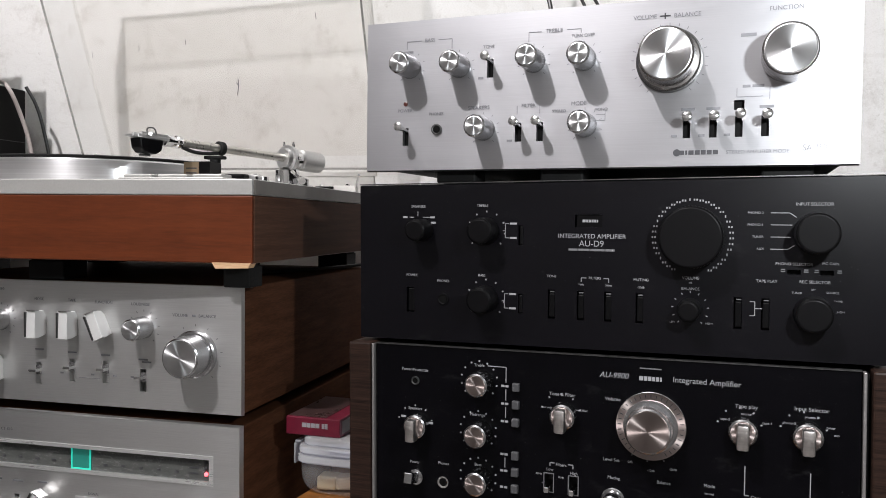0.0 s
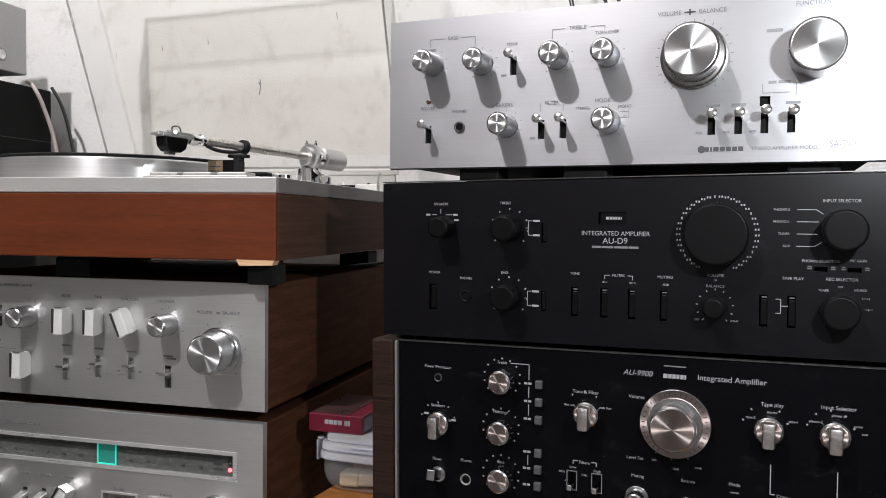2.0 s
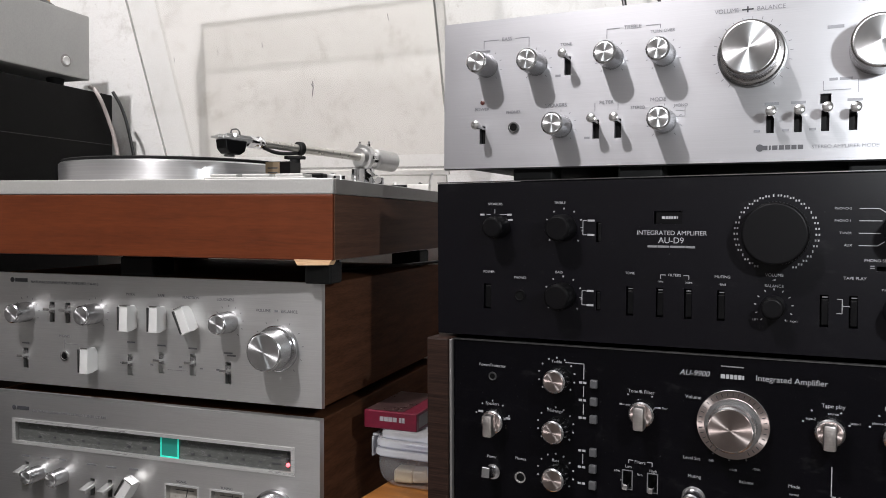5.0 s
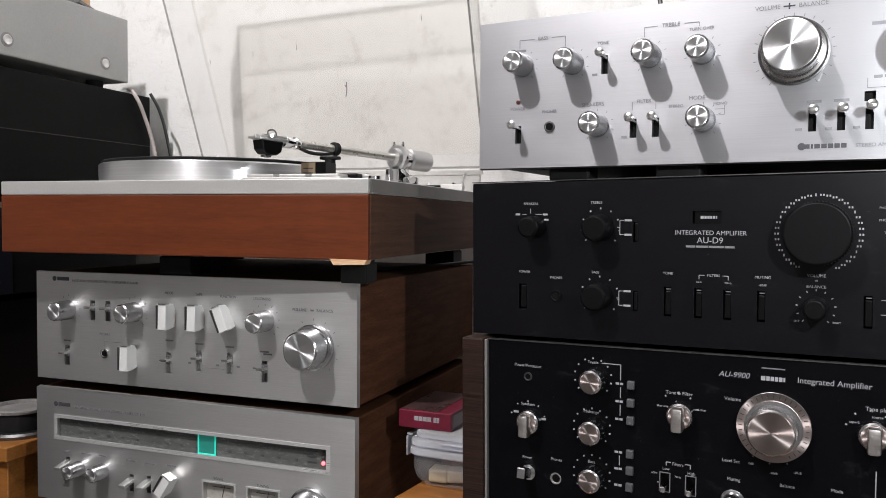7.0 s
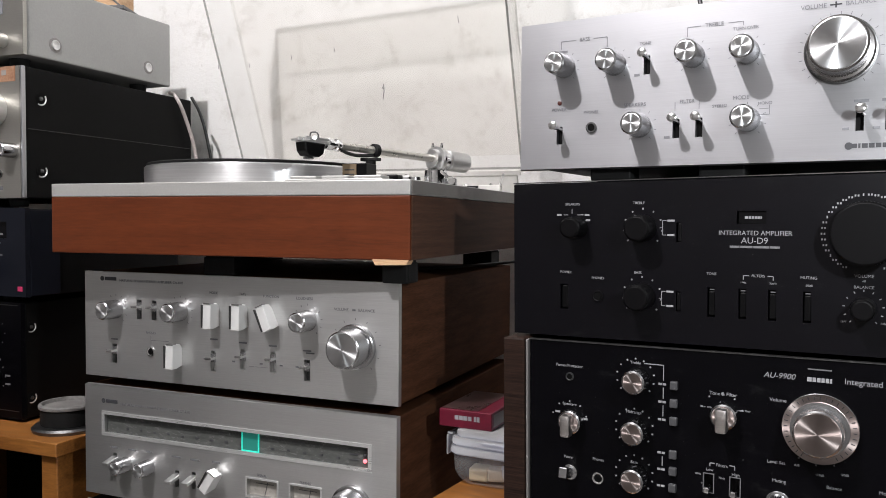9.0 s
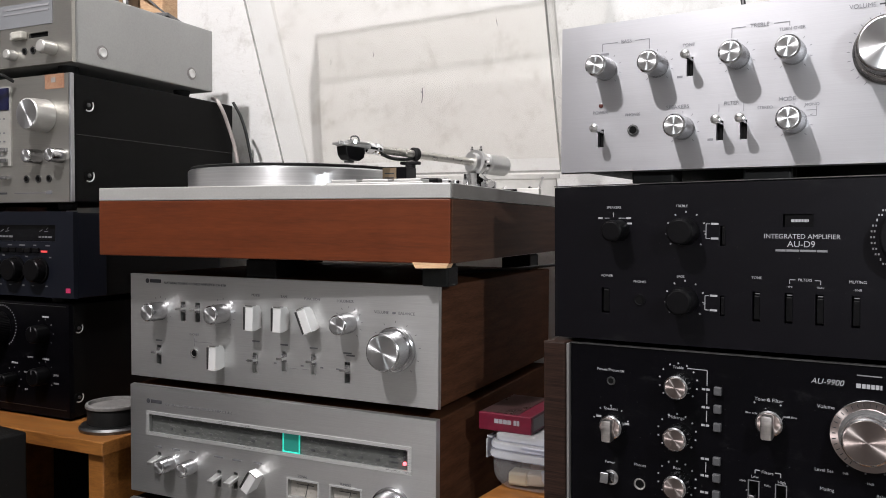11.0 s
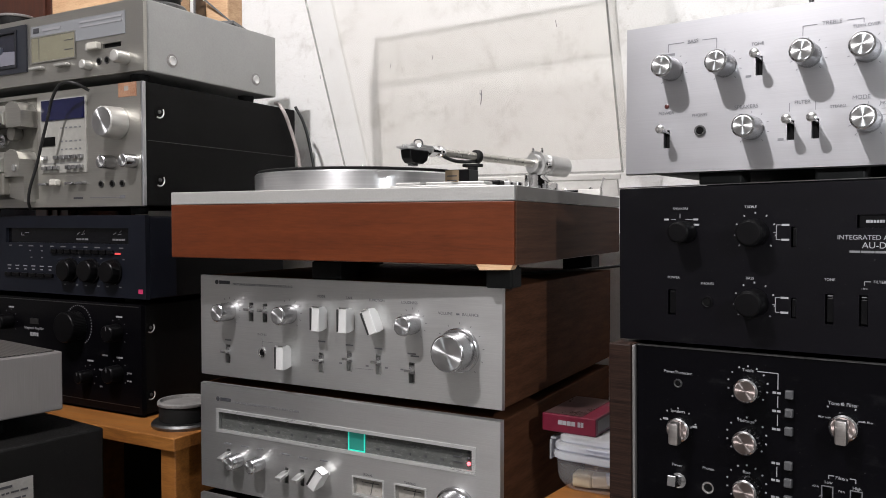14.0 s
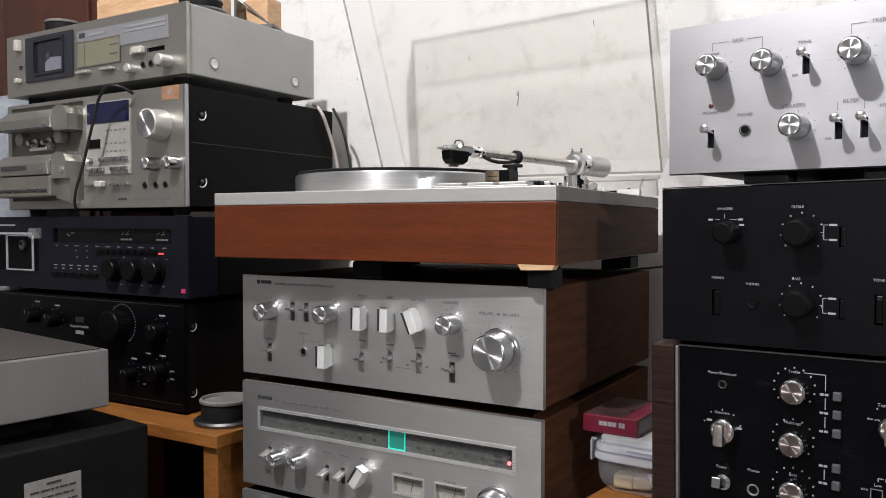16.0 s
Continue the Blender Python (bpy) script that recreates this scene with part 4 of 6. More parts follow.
def natural_amplifier():
    th = thing("amplifier", M_AMP, "silver-fronted stereo amplifier in a walnut cabinet under the turntable", "amplifier", "silver separates")
    switches = [(0.089, 0.0865), (0.112, 0.0865), (0.049, 0.030), (0.200, 0.031), (0.242, 0.036), (0.283, 0.036), (0.328, 0.030)]
    part("front_panel", plate(0.4405, 0.1325, 0.007, [(x - 0.0036, x + 0.0036, z - 0.011, z + 0.013) for x, z in switches]), SILVER_SOFT, th, "satin aluminium front panel")
    wood_case(th, 0.4405, 0.1325, 0.390)
    for x, z in switches:
        part("slot_liner", box(x - 0.0036, x + 0.0036, 0.0056, 0.0072, z - 0.011, z + 0.013), BRIGHT_METAL if 0.19 < x < 0.3 else STEEL_DARK, th)
        slide_switch(th, x, z + 0.002)
    for x, z in ((0.052, 0.0865), (0.152, 0.0885), (0.329, 0.087)):
        ob = knob(th, x, z, 0.0118, 0.024, KNOB_SIDE, KNOB_CAP, flutes=True)
    knob(th, 0.389, 0.062, 0.0212, 0.030, KNOB_SIDE, KNOB_CAP, skirt=0.0245, cone=0.95, flutes=False, label="large turned aluminium volume knob")
    for x, z, r in ((0.203, 0.087, 0), (0.2425, 0.0875, 0), (0.280, 0.088, -24), (0.148, 0.036, 0)):
        paddle(th, x, z, r)
    jack(th, 0.107, 0.037, 0.0058, CHROME)
    part("maker_mark", lathe([(0.003, 0.0), (0.003, 0.0004)], 20), PRINT_DARK, th, "", pose(0.030, 0, 0.124))
    bars(th, 0.0435, 0.124, [0.0185], 0.0044, PRINT_DARK, gap=0.0006, name="maker_name_bar")
    writing(th, "NATURAL SOUND STEREO AMPLIFIER CA-810", 0.058, 0.1222, 0.0042, PRINT_GREY, align="LEFT", wide=1.15)
    writing(th, "LOUDNESS", 0.325, 0.111, 0.0044, PRINT_GREY)
    writing(th, "VOLUME", 0.3715, 0.1012, 0.0046, PRINT_GREY)
    writing(th, "BALANCE", 0.4025, 0.1012, 0.0046, PRINT_GREY)
    bars(th, 0.387, 0.1012, [0.004], 0.002, PRINT_GREY)
    writing(th, "MODE", 0.201, 0.1125, 0.0042, PRINT_GREY)
    writing(th, "TAPE", 0.242, 0.1125, 0.0042, PRINT_GREY)
    writing(th, "FUNCTION", 0.281, 0.1115, 0.0042, PRINT_GREY)
    writing(th, "PHONES", 0.107, 0.0600, 0.0040, PRINT_GREY)
    for x, z in ((0.201, 0.058), (0.242, 0.0565), (0.283, 0.0555), (0.332, 0.0505), (0.328, 0.053), (0.049, 0.049)):
        bars(th, x, z, [0.011], 0.0018, PRINT_GREY)
    for x in (0.229, 0.267, 0.294, 0.037, 0.188, 0.315):
        bars(th, x, 0.034, [0.004], 0.0018, PRINT_GREY)
    strokes(th, [(0.250, 0.030, 0.276, 0.030), (0.107, 0.0455, 0.107, 0.056), (0.107, 0.051, 0.134, 0.051)], 0.0004, PRINT_GREY)
    for x, z, r in ((0.052, 0.0865, 0.0165), (0.152, 0.0885, 0.0165), (0.329, 0.087, 0.0165), (0.389, 0.062, 0.0285)):
        dial_ticks(th, x, z, r, r + 0.0022, -140, 140, 11, 0.0006, PRINT_GREY)
    return th


natural_amplifier()


def natural_tuner():
    th = thing("tuner", M_TUNER, "silver-fronted radio tuner with a lit green pointer in its long dial", "tuner", "silver separates")
    win = (0.032, 0.408, 0.0795, 0.1045)
    m1, m2 = (0.249, 0.290, 0.030, 0.050), (0.308, 0.347, 0.030, 0.050)
    lv = [(0.050, 0.046), (0.147, 0.036), (0.172, 0.037)]
    part("front_panel", plate(0.4415, 0.1400, 0.007, [win, m1, m2] + [(x - 0.003, x + 0.003, z - 0.010, z + 0.010) for x, z in lv]), SILVER_SOFT, th, "satin aluminium front panel")
    wood_case(th, 0.4415, 0.1400, 0.390)
    part("dial_glass", box(win[0], win[1], 0.0058, 0.0076, win[2], win[3]), DIAL, th, "grey smoked tuning dial")
    part("dial_frame", plate(0.382, 0.031, 0.0012, [(0.0335, 0.4065, 0.081, 0.1035)], x0=0.029, z0=0.0765, y0=-0.0008), BRIGHT_METAL, th, "bright dial surround")
    rnd = random.Random(4)
    for i in range(15):
        x = 0.065 + i * 0.0215
        bars(th, x, 0.0865 + 0.0004 * (i % 2), [0.0035 + 0.002 * rnd.random()], 0.0022, PRINT_DARK, y=0.0052, name="scale_figure")
    bars(th, 0.218, 0.0975, [0.0008] * 90, 0.0022, PRINT_DARK, gap=0.0030, y=0.0052, name="dial_scale")
    for z, mat in ((0.0985, PRINT_DARK), (0.0925, PRINT_DARK), (0.0865, RED_GLOW)):
        part("signal_lamp", lathe([(0.0021, 0.0), (0.0021, 0.0012), (0.001, 0.002)], 16), mat, th, "lit red stereo lamp" if mat == RED_GLOW else "", pose(0.4000, 0.0058, z), smooth=True)
        bars(th, 0.386, z, [0.011], 0.0014, PRINT_DARK, y=0.0052)
    ptr = part("tuning_pointer", box(0.2385, 0.2625, 0.0048, 0.0056, 0.0805, 0.1030), GREEN_DIM, th, "green lit tuning pointer")
    part("glowing_edge", plate(0.0245, 0.0240, 0.0008, [(0.2398, 0.2612, 0.0812, 0.1022)], x0=0.2383, z0=0.0796, y0=0.0038), GREEN_GLOW, ptr)
    for a in (m1, m2):
        part("meter_face", box(a[0], a[1], 0.0058, 0.0076, a[2], a[3]), METER, th, "pale meter face")
        part("meter_frame", plate(a[1] - a[0] + 0.004, a[3] - a[2] + 0.004, 0.0012, [a], x0=a[0] - 0.002, z0=a[2] - 0.002, y0=-0.0008), BRIGHT_METAL, th)
        cx = (a[0] + a[1]) / 2
        strokes(th, [(cx - 0.012, a[3] - 0.006, cx + 0.012, a[3] - 0.006), (cx, a[2], cx + 0.004, a[3] - 0.004)], 0.0005, PRINT_DARK, y=0.0052, name="meter_needle")
    writing(th, "SIGNAL", 0.2695, 0.0555, 0.0040, PRINT_GREY)
    writing(th, "TUNING", 0.3275, 0.0545, 0.0040, PRINT_GREY)
    for x, z in ((0.068, 0.044), (0.104, 0.045)):
        knob(th, x, z, 0.0095, 0.020, KNOB_SIDE, KNOB_CAP)
    knob(th, 0.387, 0.036, 0.0215, 0.026, KNOB_SIDE, KNOB_CAP, skirt=0.0245, label="large turned aluminium tuning knob")
    for x, z in lv:
        part("slot_liner", box(x - 0.003, x + 0.003, 0.0056, 0.0072, z - 0.010, z + 0.010), STEEL_DARK, th)
        part("lever", box(-0.0062, 0.0035, -0.016, 0.004, -0.0022, 0.0022, 0.0007), SILVER_SOFT, th, "", pose(x, 0, z + 0.003, 14))
    paddle(th, 0.204, 0.044, 32, 0.0125, 0.026, 0.018, "selector_paddle")
    part("maker_mark", lathe([(0.003, 0.0), (0.003, 0.0004)], 20), PRINT_DARK, th, "", pose(0.032, 0, 0.1205))
    bars(th, 0.0455, 0.1205, [0.0185], 0.0044, PRINT_DARK, gap=0.0006, name="maker_name_bar")
    writing(th, "NATURAL SOUND AM/FM STEREO TUNER CT-810", 0.060, 0.1185, 0.0042, PRINT_GREY, align="LEFT", wide=1.15)
    for x, z, w in ((0.049, 0.063, 0.011), (0.078, 0.063, 0.013), (0.104, 0.0635, 0.010), (0.146, 0.0625, 0.014), (0.174, 0.062, 0.014), (0.205, 0.063, 0.012)):
        bars(th, x, z, [w], 0.0018, PRINT_GREY)
    return th


natural_tuner()


def lower_deck():
    th = thing("tape_deck", pose(-0.5635, -0.081, 0.575, 0, 0, TURN_ROOM), "silver tape deck at the bottom of the middle stack", "tape deck", "silver separates")
    part("front_panel", plate(0.443, 0.130, 0.007, [(0.03, 0.16, 0.03, 0.10)]), SILVER_SOFT, th)
    part("cabinet", box(0.001, 0.442, 0.0075, 0.395, 0.001, 0.129, 0.0015), BLACK_CASE, th)
    part("cassette_window", box(0.03, 0.16, 0.004, 0.0076, 0.03, 0.10), DISPLAY_BLUE, th)
    bars(th, 0.036, 0.119, [0.022], 0.0055, PRINT_DARK, gap=0.001, name="maker_name_bar")
    bars(th, 0.085, 0.119, [0.010, 0.014, 0.012], 0.002, PRINT_GREY)
    for x in (0.22, 0.27, 0.32, 0.37):
        knob(th, x, 0.05, 0.011, 0.02, KNOB_SIDE, KNOB_CAP)
    for x in (0.05, 0.39):
        for y in (0.04, 0.35):
            part("foot", lathe([(0.014, -0.0085), (0.015, -0.007), (0.016, 0.0)], 20, axis="Z"), RUBBER, th, "", pose(x, y, 0.001), smooth=True)


lower_deck()
st = thing("low_stand", pose(-0.5635, -0.081, 0.0, 0, 0, TURN_ROOM), "plain wooden stand under the middle stack", "stand")
part("top_board", box(-0.01, 0.452, -0.01, 0.41, 0.54, 0.5675, 0.003), PINE, st)
for lx in (-0.005, 0.402):
    for ly in (0.0, 0.355):
        part("leg", box(lx, lx + 0.045, ly, ly + 0.045, 0.0, 0.5395, 0.003), PINE, st)


# ---- turntable ----
M_TT = Matrix.Translation((0.34, -0.72, 1.065)) @ Matrix.Scale(0.955, 4) @ Matrix.Translation((-0.34, 0.72, -1.065)) @ pose(-0.598, -0.0985, 1.0205, 0, 0, 10.3)
TW, TD = 0.4895, 0.462


def turntable():
    th = thing("turntable", M_TT, "teak turntable with a bare aluminium platter and silver tonearm", "turntable")
    part("plinth", box(0, TW, 0, TD, 0, 0.0695, 0.0012), TEAK, th, "reddish teak veneer plinth")
    part("side_veneer", box(TW, TW + 0.0012, 0.003, TD - 0.003, 0.001, 0.0690), TEAK_SIDE, th, "greyish brown veneer side")
    part("top_plate", box(0.0, TW, 0.0, TD, 0.0698, 0.0865, 0.0012), TOP_PLATE, th, "grey metal top plate")
    # Darker sheet: shade on the plate's right side is put into its colour.
    part("top_plate_side", box(TW, TW + 0.0014, 0.004, TD - 0.004, 0.071, 0.0855), surface("shaded_plate_side", (0.10, 0.09, 0.08), (0.14, 0.13, 0.12), 20), th)
    cx, cy = 0.1720, 0.208
    pl = part("platter", lathe([(0.150, 0.0870), (0.1550, 0.0880), (0.1560, 0.0990), (0.1560, 0.1125), (0.1540, 0.1145), (0.05, 0.1146)], 96, axis="Z", at=(cx, cy, 0)), PLATTER, th, "bright turned aluminium platter", smooth=True)
    part("mat", lathe([(0.1525, 0.1147), (0.1535, 0.1175), (0.1515, 0.1188), (0.004, 0.1186)], 96, axis="Z", at=(cx, cy, 0)), RUBBER, pl, "black rubber mat", smooth=True)
    part("spindle", lathe([(0.0035, 0.1187), (0.0035, 0.128), (0.002, 0.131)], 16, axis="Z", at=(cx, cy, 0)), CHROME, pl, smooth=True)
    # speed panel at the front right
    part("control_strip", box(0.33, 0.452, 0.012, 0.05, 0.0866, 0.0890, 0.001), TOP_PLATE, th)
    for x in (0.335, 0.375, 0.415):
        part("key", box(x, x + 0.033, 0.016, 0.040, 0.0891, 0.0925, 0.001), TOP_PLATE, th)

    # tonearm: base, pivot, tube rising to the headshell over the rest
    base = part("tonearm_base", lathe([(0.034, 0.0866), (0.034, 0.0915), (0.030, 0.093), (0.017, 0.0935), (0.016, 0.112), (0.013, 0.114)], 40, axis="Z", at=(0.421, 0.262, 0)), CHROME, th, smooth=True)
    part("arm_lift", box(0.396, 0.411, 0.190, 0.215, 0.0866, 0.102, 0.002), SILVER_SOFT, base)
    part("cue_lever", lathe([(0.0025, 0.0), (0.0025, 0.030), (0.0045, 0.033), (0.0045, 0.042)], 16), CHROME, base, "", pose(0.444, 0.222, 0.108, 20, 0, 40), smooth=True)
    part("side_dial", lathe([(0.010, 0.0866), (0.0105, 0.098), (0.008, 0.100)], 28, axis="Z", at=(0.452, 0.232, 0)), KNOB_SIDE, base, smooth=True)
    part("side_post", lathe([(0.006, 0.0866), (0.006, 0.104), (0.004, 0.106)], 20, axis="Z", at=(0.388, 0.236, 0)), CHROME, base, smooth=True)

    piv, head = Vector((0.4245, 0.258, 0.1275)), Vector((0.337, 0.014, 0.1345))
    wand_dir = (head - piv).normalized()

    def along(a, b):
        d = (b - a)
        return Matrix.Translation(a) @ d.to_track_quat("-Y", "Z").to_matrix().to_4x4(), d.length

    m, n = along(piv, piv + wand_dir * 0.185)
    arm = part("tonearm", lathe([(0.0052, -0.004), (0.0052, n * 0.5), (0.0048, n)], 24), surface("arm_tube", (0.46, 0.44, 0.40), (0.54, 0.52, 0.48), 30, rough=(0.25, 0.35), metal=0.8), th, "silver tubular tonearm", m, smooth=True)
    arm_world = m.inverted()

    def on_arm(name, a, b, prof, mat, label=""):
        q, ln = along(a, b)
        return part(name, lathe([(r, d * ln) for r, d in prof], 28), mat, arm, label, arm_world @ q, smooth=True)

    on_arm("gimbal_ring", piv - wand_dir * 0.004, piv + wand_dir * 0.012, [(0.014, 0), (0.0175, 0.1), (0.0175, 0.55), (0.0135, 0.6), (0.012, 1)], SILVER_SOFT)
    on_arm("bearing_collar", piv - wand_dir * 0.018, piv - wand_dir * 0.004, [(0.011, 0), (0.0135, 0.2), (0.0135, 0.8), (0.011, 1)], CHROME)
    on_arm("counterweight", piv - wand_dir * 0.062, piv - wand_dir * 0.018, [(0.0125, 0), (0.0145, 0.05), (0.0145, 0.95), (0.0125, 1)], SILVER_SOFT, "silver counterweight")
    end = piv + wand_dir * 0.185
    for k in (-0.007, 0.006):
        on_arm("bearing_post", piv + Vector((k, 0.002, 0.014)), piv + Vector((k, 0.002, 0.0225)), [(0.0022, 0), (0.0022, 0.6), (0.0014, 0.7), (0.0014, 1)], CHROME)
    side = wand_dir.cross(Vector((0, 0, 1))).normalized()
    on_arm("bias_screw", piv - side * 0.014, piv - side * 0.024, [(0.004, 0), (0.004, 0.5), (0.0025, 0.6), (0.0025, 1)], CHROME)
    leads = [end - wand_dir * 0.004 - Vector((0, 0, 0.005)), end - wand_dir * 0.020 - Vector((0, 0, 0.0085)), end - wand_dir * 0.040 - Vector((0, 0, 0.0085)), end - wand_dir * 0.060 - Vector((0, 0, 0.006))]
    part("signal_lead", tube([arm_world @ p for p in leads], 0.0022), CABLE_BLACK, arm, "black leads under the tube", smooth=True)
    on_arm("locking_collar", end - wand_dir * 0.002, end + wand_dir * 0.022, [(0.0060, 0), (0.0072, 0.1), (0.0072, 0.3), (0.0055, 0.35), (0.0055, 0.55), (0.0072, 0.6), (0.0072, 0.9), (0.006, 1)], CHROME)
    on_arm("finger_clip", piv + wand_dir * 0.118, piv + wand_dir * 0.127, [(0.0068, 0), (0.0085, 0.15), (0.0085, 0.85), (0.0068, 1)], RUBBER)
    q, ln = along(end + wand_dir * 0.020, head - wand_dir * 0.012)
    shell = part("headshell", box(-0.0075, 0.0075, -ln, 0, -0.0015, 0.0025, 0.0008), SILVER_SOFT, arm, "slotted metal headshell", arm_world @ q)
    part("shell_rail", box(-0.0078, -0.0055, -ln + 0.004, -0.002, 0.0026, 0.0052, 0.0005), SILVER_SOFT, shell)
    part("shell_rail", box(0.0055, 0.0078, -ln + 0.004, -0.002, 0.0026, 0.0052, 0.0005), SILVER_SOFT, shell)
    crt = prism([(-ln + 0.002, -0.0016), (-ln + 0.004, -0.0120), (-ln + 0.009, -0.0172), (-ln + 0.024, -0.0180), (-ln + 0.031, -0.0135), (-ln + 0.034, -0.0016)], -0.0085, 0.0085)
    for v in crt.verts:
        v.co = Vector((v.co.y, v.co.x, v.co.z))
    bmesh.ops.recalc_face_normals(crt, faces=crt.faces)
    bmesh.ops.bevel(crt, geom=list(crt.edges), offset=0.0012, segments=2, affect="EDGES", profile=0.5)
    ctg = part("cartridge", crt, BLACK_KNOB, shell, "black rounded phono cartridge")
    part("stylus_guard", box(-0.004, 0.004, -ln + 0.010, -ln + 0.020, -0.0205, -0.0182, 0.0008), STEEL_DARK, ctg)
    part("lift_loop", tube([(-0.006, -ln + 0.024, 0.004), (-0.006, -ln + 0.022, 0.0095), (0.001, -ln + 0.021, 0.0115), (0.007, -ln + 0.022, 0.0095), (0.007, -ln + 0.024, 0.004)], 0.0009), STEEL_DARK, shell, "bent wire finger lift", smooth=True)
    part("shell_nose", box(-0.0065, 0.0065, -ln - 0.006, -ln - 0.0003, -0.0010, 0.0016, 0.0006), SILVER_SOFT, shell)
    part("finger_lift", lathe([(0.0012, 0.0), (0.0012, 0.012), (0.002, 0.018)], 12), CHROME, shell, "", pose(0.008, -ln + 0.012, 0.0015, 0, 0, 60), smooth=True)
    # rest post with its brass-faced block
    rest = part("arm_rest", lathe([(0.0042, 0.0866), (0.0042, 0.112), (0.0065, 0.1125), (0.0065, 0.1165)], 20, axis="Z", at=(0.384, 0.128, 0)), RUBBER, th, smooth=True)
    part("rest_clip", box(0.372, 0.396, 0.122, 0.134, 0.1165, 0.1205, 0.001), RUBBER, rest)
    blk = part("setting_block", box(0.360, 0.392, 0.098, 0.128, 0.0868, 0.112, 0.001), BLACK_KNOB, th)
    part("brass_plate", box(0.3605, 0.3790, 0.0968, 0.0979, 0.0925, 0.1110), GOLD, blk, "brass-coloured facing")
    bars(blk, 0, 0, [0.013], 0.0014, PRINT_DARK).matrix_basis = pose(0.370, 0.0966, 0.104)
    bars(blk, 0, 0, [0.013], 0.0014, PRINT_DARK).matrix_basis = pose(0.370, 0.0966, 0.0985)
    part("slide_knob", box(0.400, 0.428, 0.110, 0.128, 0.0868, 0.0985, 0.002), BLACK_KNOB, th)
    part("small_screw", lathe([(0.008, 0.0866), (0.008, 0.096), (0.006, 0.097)], 20, axis="Z", at=(0.440, 0.135, 0)), CHROME, th, smooth=True)
    part("hinge_catch", box(0.420, 0.448, 0.372, 0.388, 0.0868, 0.0955, 0.001), BLACK_KNOB, th)
    part("strobe_arm", box(0.449, 0.483, 0.372, 0.386, 0.0868, 0.0965, 0.001), PALE_PLASTIC, th)
    part("lid_prop", lathe([(0.002, 0.0), (0.002, 0.03)], 12), CHROME, th, "", pose(0.480, 0.380, 0.092, -40, 0, 30))
    # feet and shims
    for x, y, k in ((0.214, 0.05, 0.0225), (0.466, 0.014, 0.0155), (0.45, 0.365, 0.0225), (0.06, 0.375, 0.0225)):
        f = part("foot", box(x - k, x + k, y, y + 2 * k, -0.0261, -0.0035, 0.002), RUBBER, th, "black rubber foot")
        part("foot_cup", box(x - k + 0.002, x + k - 0.002, y + 0.003, y + 2 * k - 0.003, -0.0036, 0.0), BLACK_CASE, f)
    part("wood_chip", prism([(0.450, -0.0055), (0.486, -0.0045), (0.4885, 0.0005), (0.446, 0.001)], -0.002, 0.012), RAW_WOOD, th, "splintered bare corner of the veneer")
    return th


turntable()

# ---- open dust cover, leaning forward from the hinges ----
lid = thing("dust_cover", M_TT @ pose(0.006, 0.462, 0.030, 23.5, 0, 0), "clear acrylic turntable dust cover standing open", "dust cover")
LW, LH, LD, LB = 0.500, 0.553, 0.070, 0.102


def wall_strip(points, z0, z1):
    """A thin wall of the cover: an outline of (x, y) drawn up from z0 to z1."""
    bm = prism([(x, y) for x, y in points], z0, z1)
    for v in bm.verts:
        v.co = Vector((v.co.x, v.co.z, v.co.y))
    bmesh.ops.recalc_face_normals(bm, faces=bm.faces)
    return bm


TAPER = 0.005
part("cover_plate", box(TAPER, LW - TAPER, LD - 0.003, LD, LB, LH), ACRYLIC, lid, "clear acrylic plate")
for x, k in ((0.0, 1), (LW, -1)):
    part("cover_side", wall_strip([(x, 0.0005), (x + k * 0.003, 0.0005), (x + k * (TAPER + 0.003), LD - 0.0032), (x + k * TAPER, LD - 0.0032)], LB, LH), ACRYLIC_SIDE, lid)
    part("added_edge_bead", box(min(x + k * TAPER, x + k * (TAPER + 0.003)), max(x + k * TAPER, x + k * (TAPER + 0.003)), LD + 0.0002, LD + 0.002, LB, LH), ACRYLIC_SIDE, lid)
# Unseen bead, added so the cover's top edge throws a darker line.
part("added_edge_bead", box(TAPER, LW - TAPER, LD + 0.0002, LD + 0.003, LH - 0.006, LH), ACRYLIC_EDGE, lid)
part("cover_front", box(TAPER + 0.004, LW - TAPER - 0.004, 0.0005, LD - 0.0032, LH - 0.003, LH), ACRYLIC_SIDE, lid)
part("back_rail", box(0.004, LW - 0.004, -0.004, -0.0015, LB - 0.010, LB - 0.001, 0.001), PALE_PLASTIC, lid, "pale rail along the hinged edge")
part("rim", plate(LW, LH - LB, 0.0015, [(0.003, LW - 0.003, LB + 0.003, LH - 0.003)], z0=LB, y0=-0.0012), ACRYLIC_EDGE, lid, "polished dark-looking rim")
for x in (0.065, LW - 0.065):
    hg = part("hinge", box(x - 0.055, x + 0.055, -0.003, 0.004, 0.064, LB - 0.011, 0.001), PALE_PLASTIC, lid, "pale hinge plate")
    for k in (-0.030, 0.012):
        part("rivet", lathe([(0.004, 0.0), (0.004, 0.0014), (0.001, 0.0024)], 14), CHROME, hg, "", pose(x + k, -0.003, LB - 0.026), smooth=True)



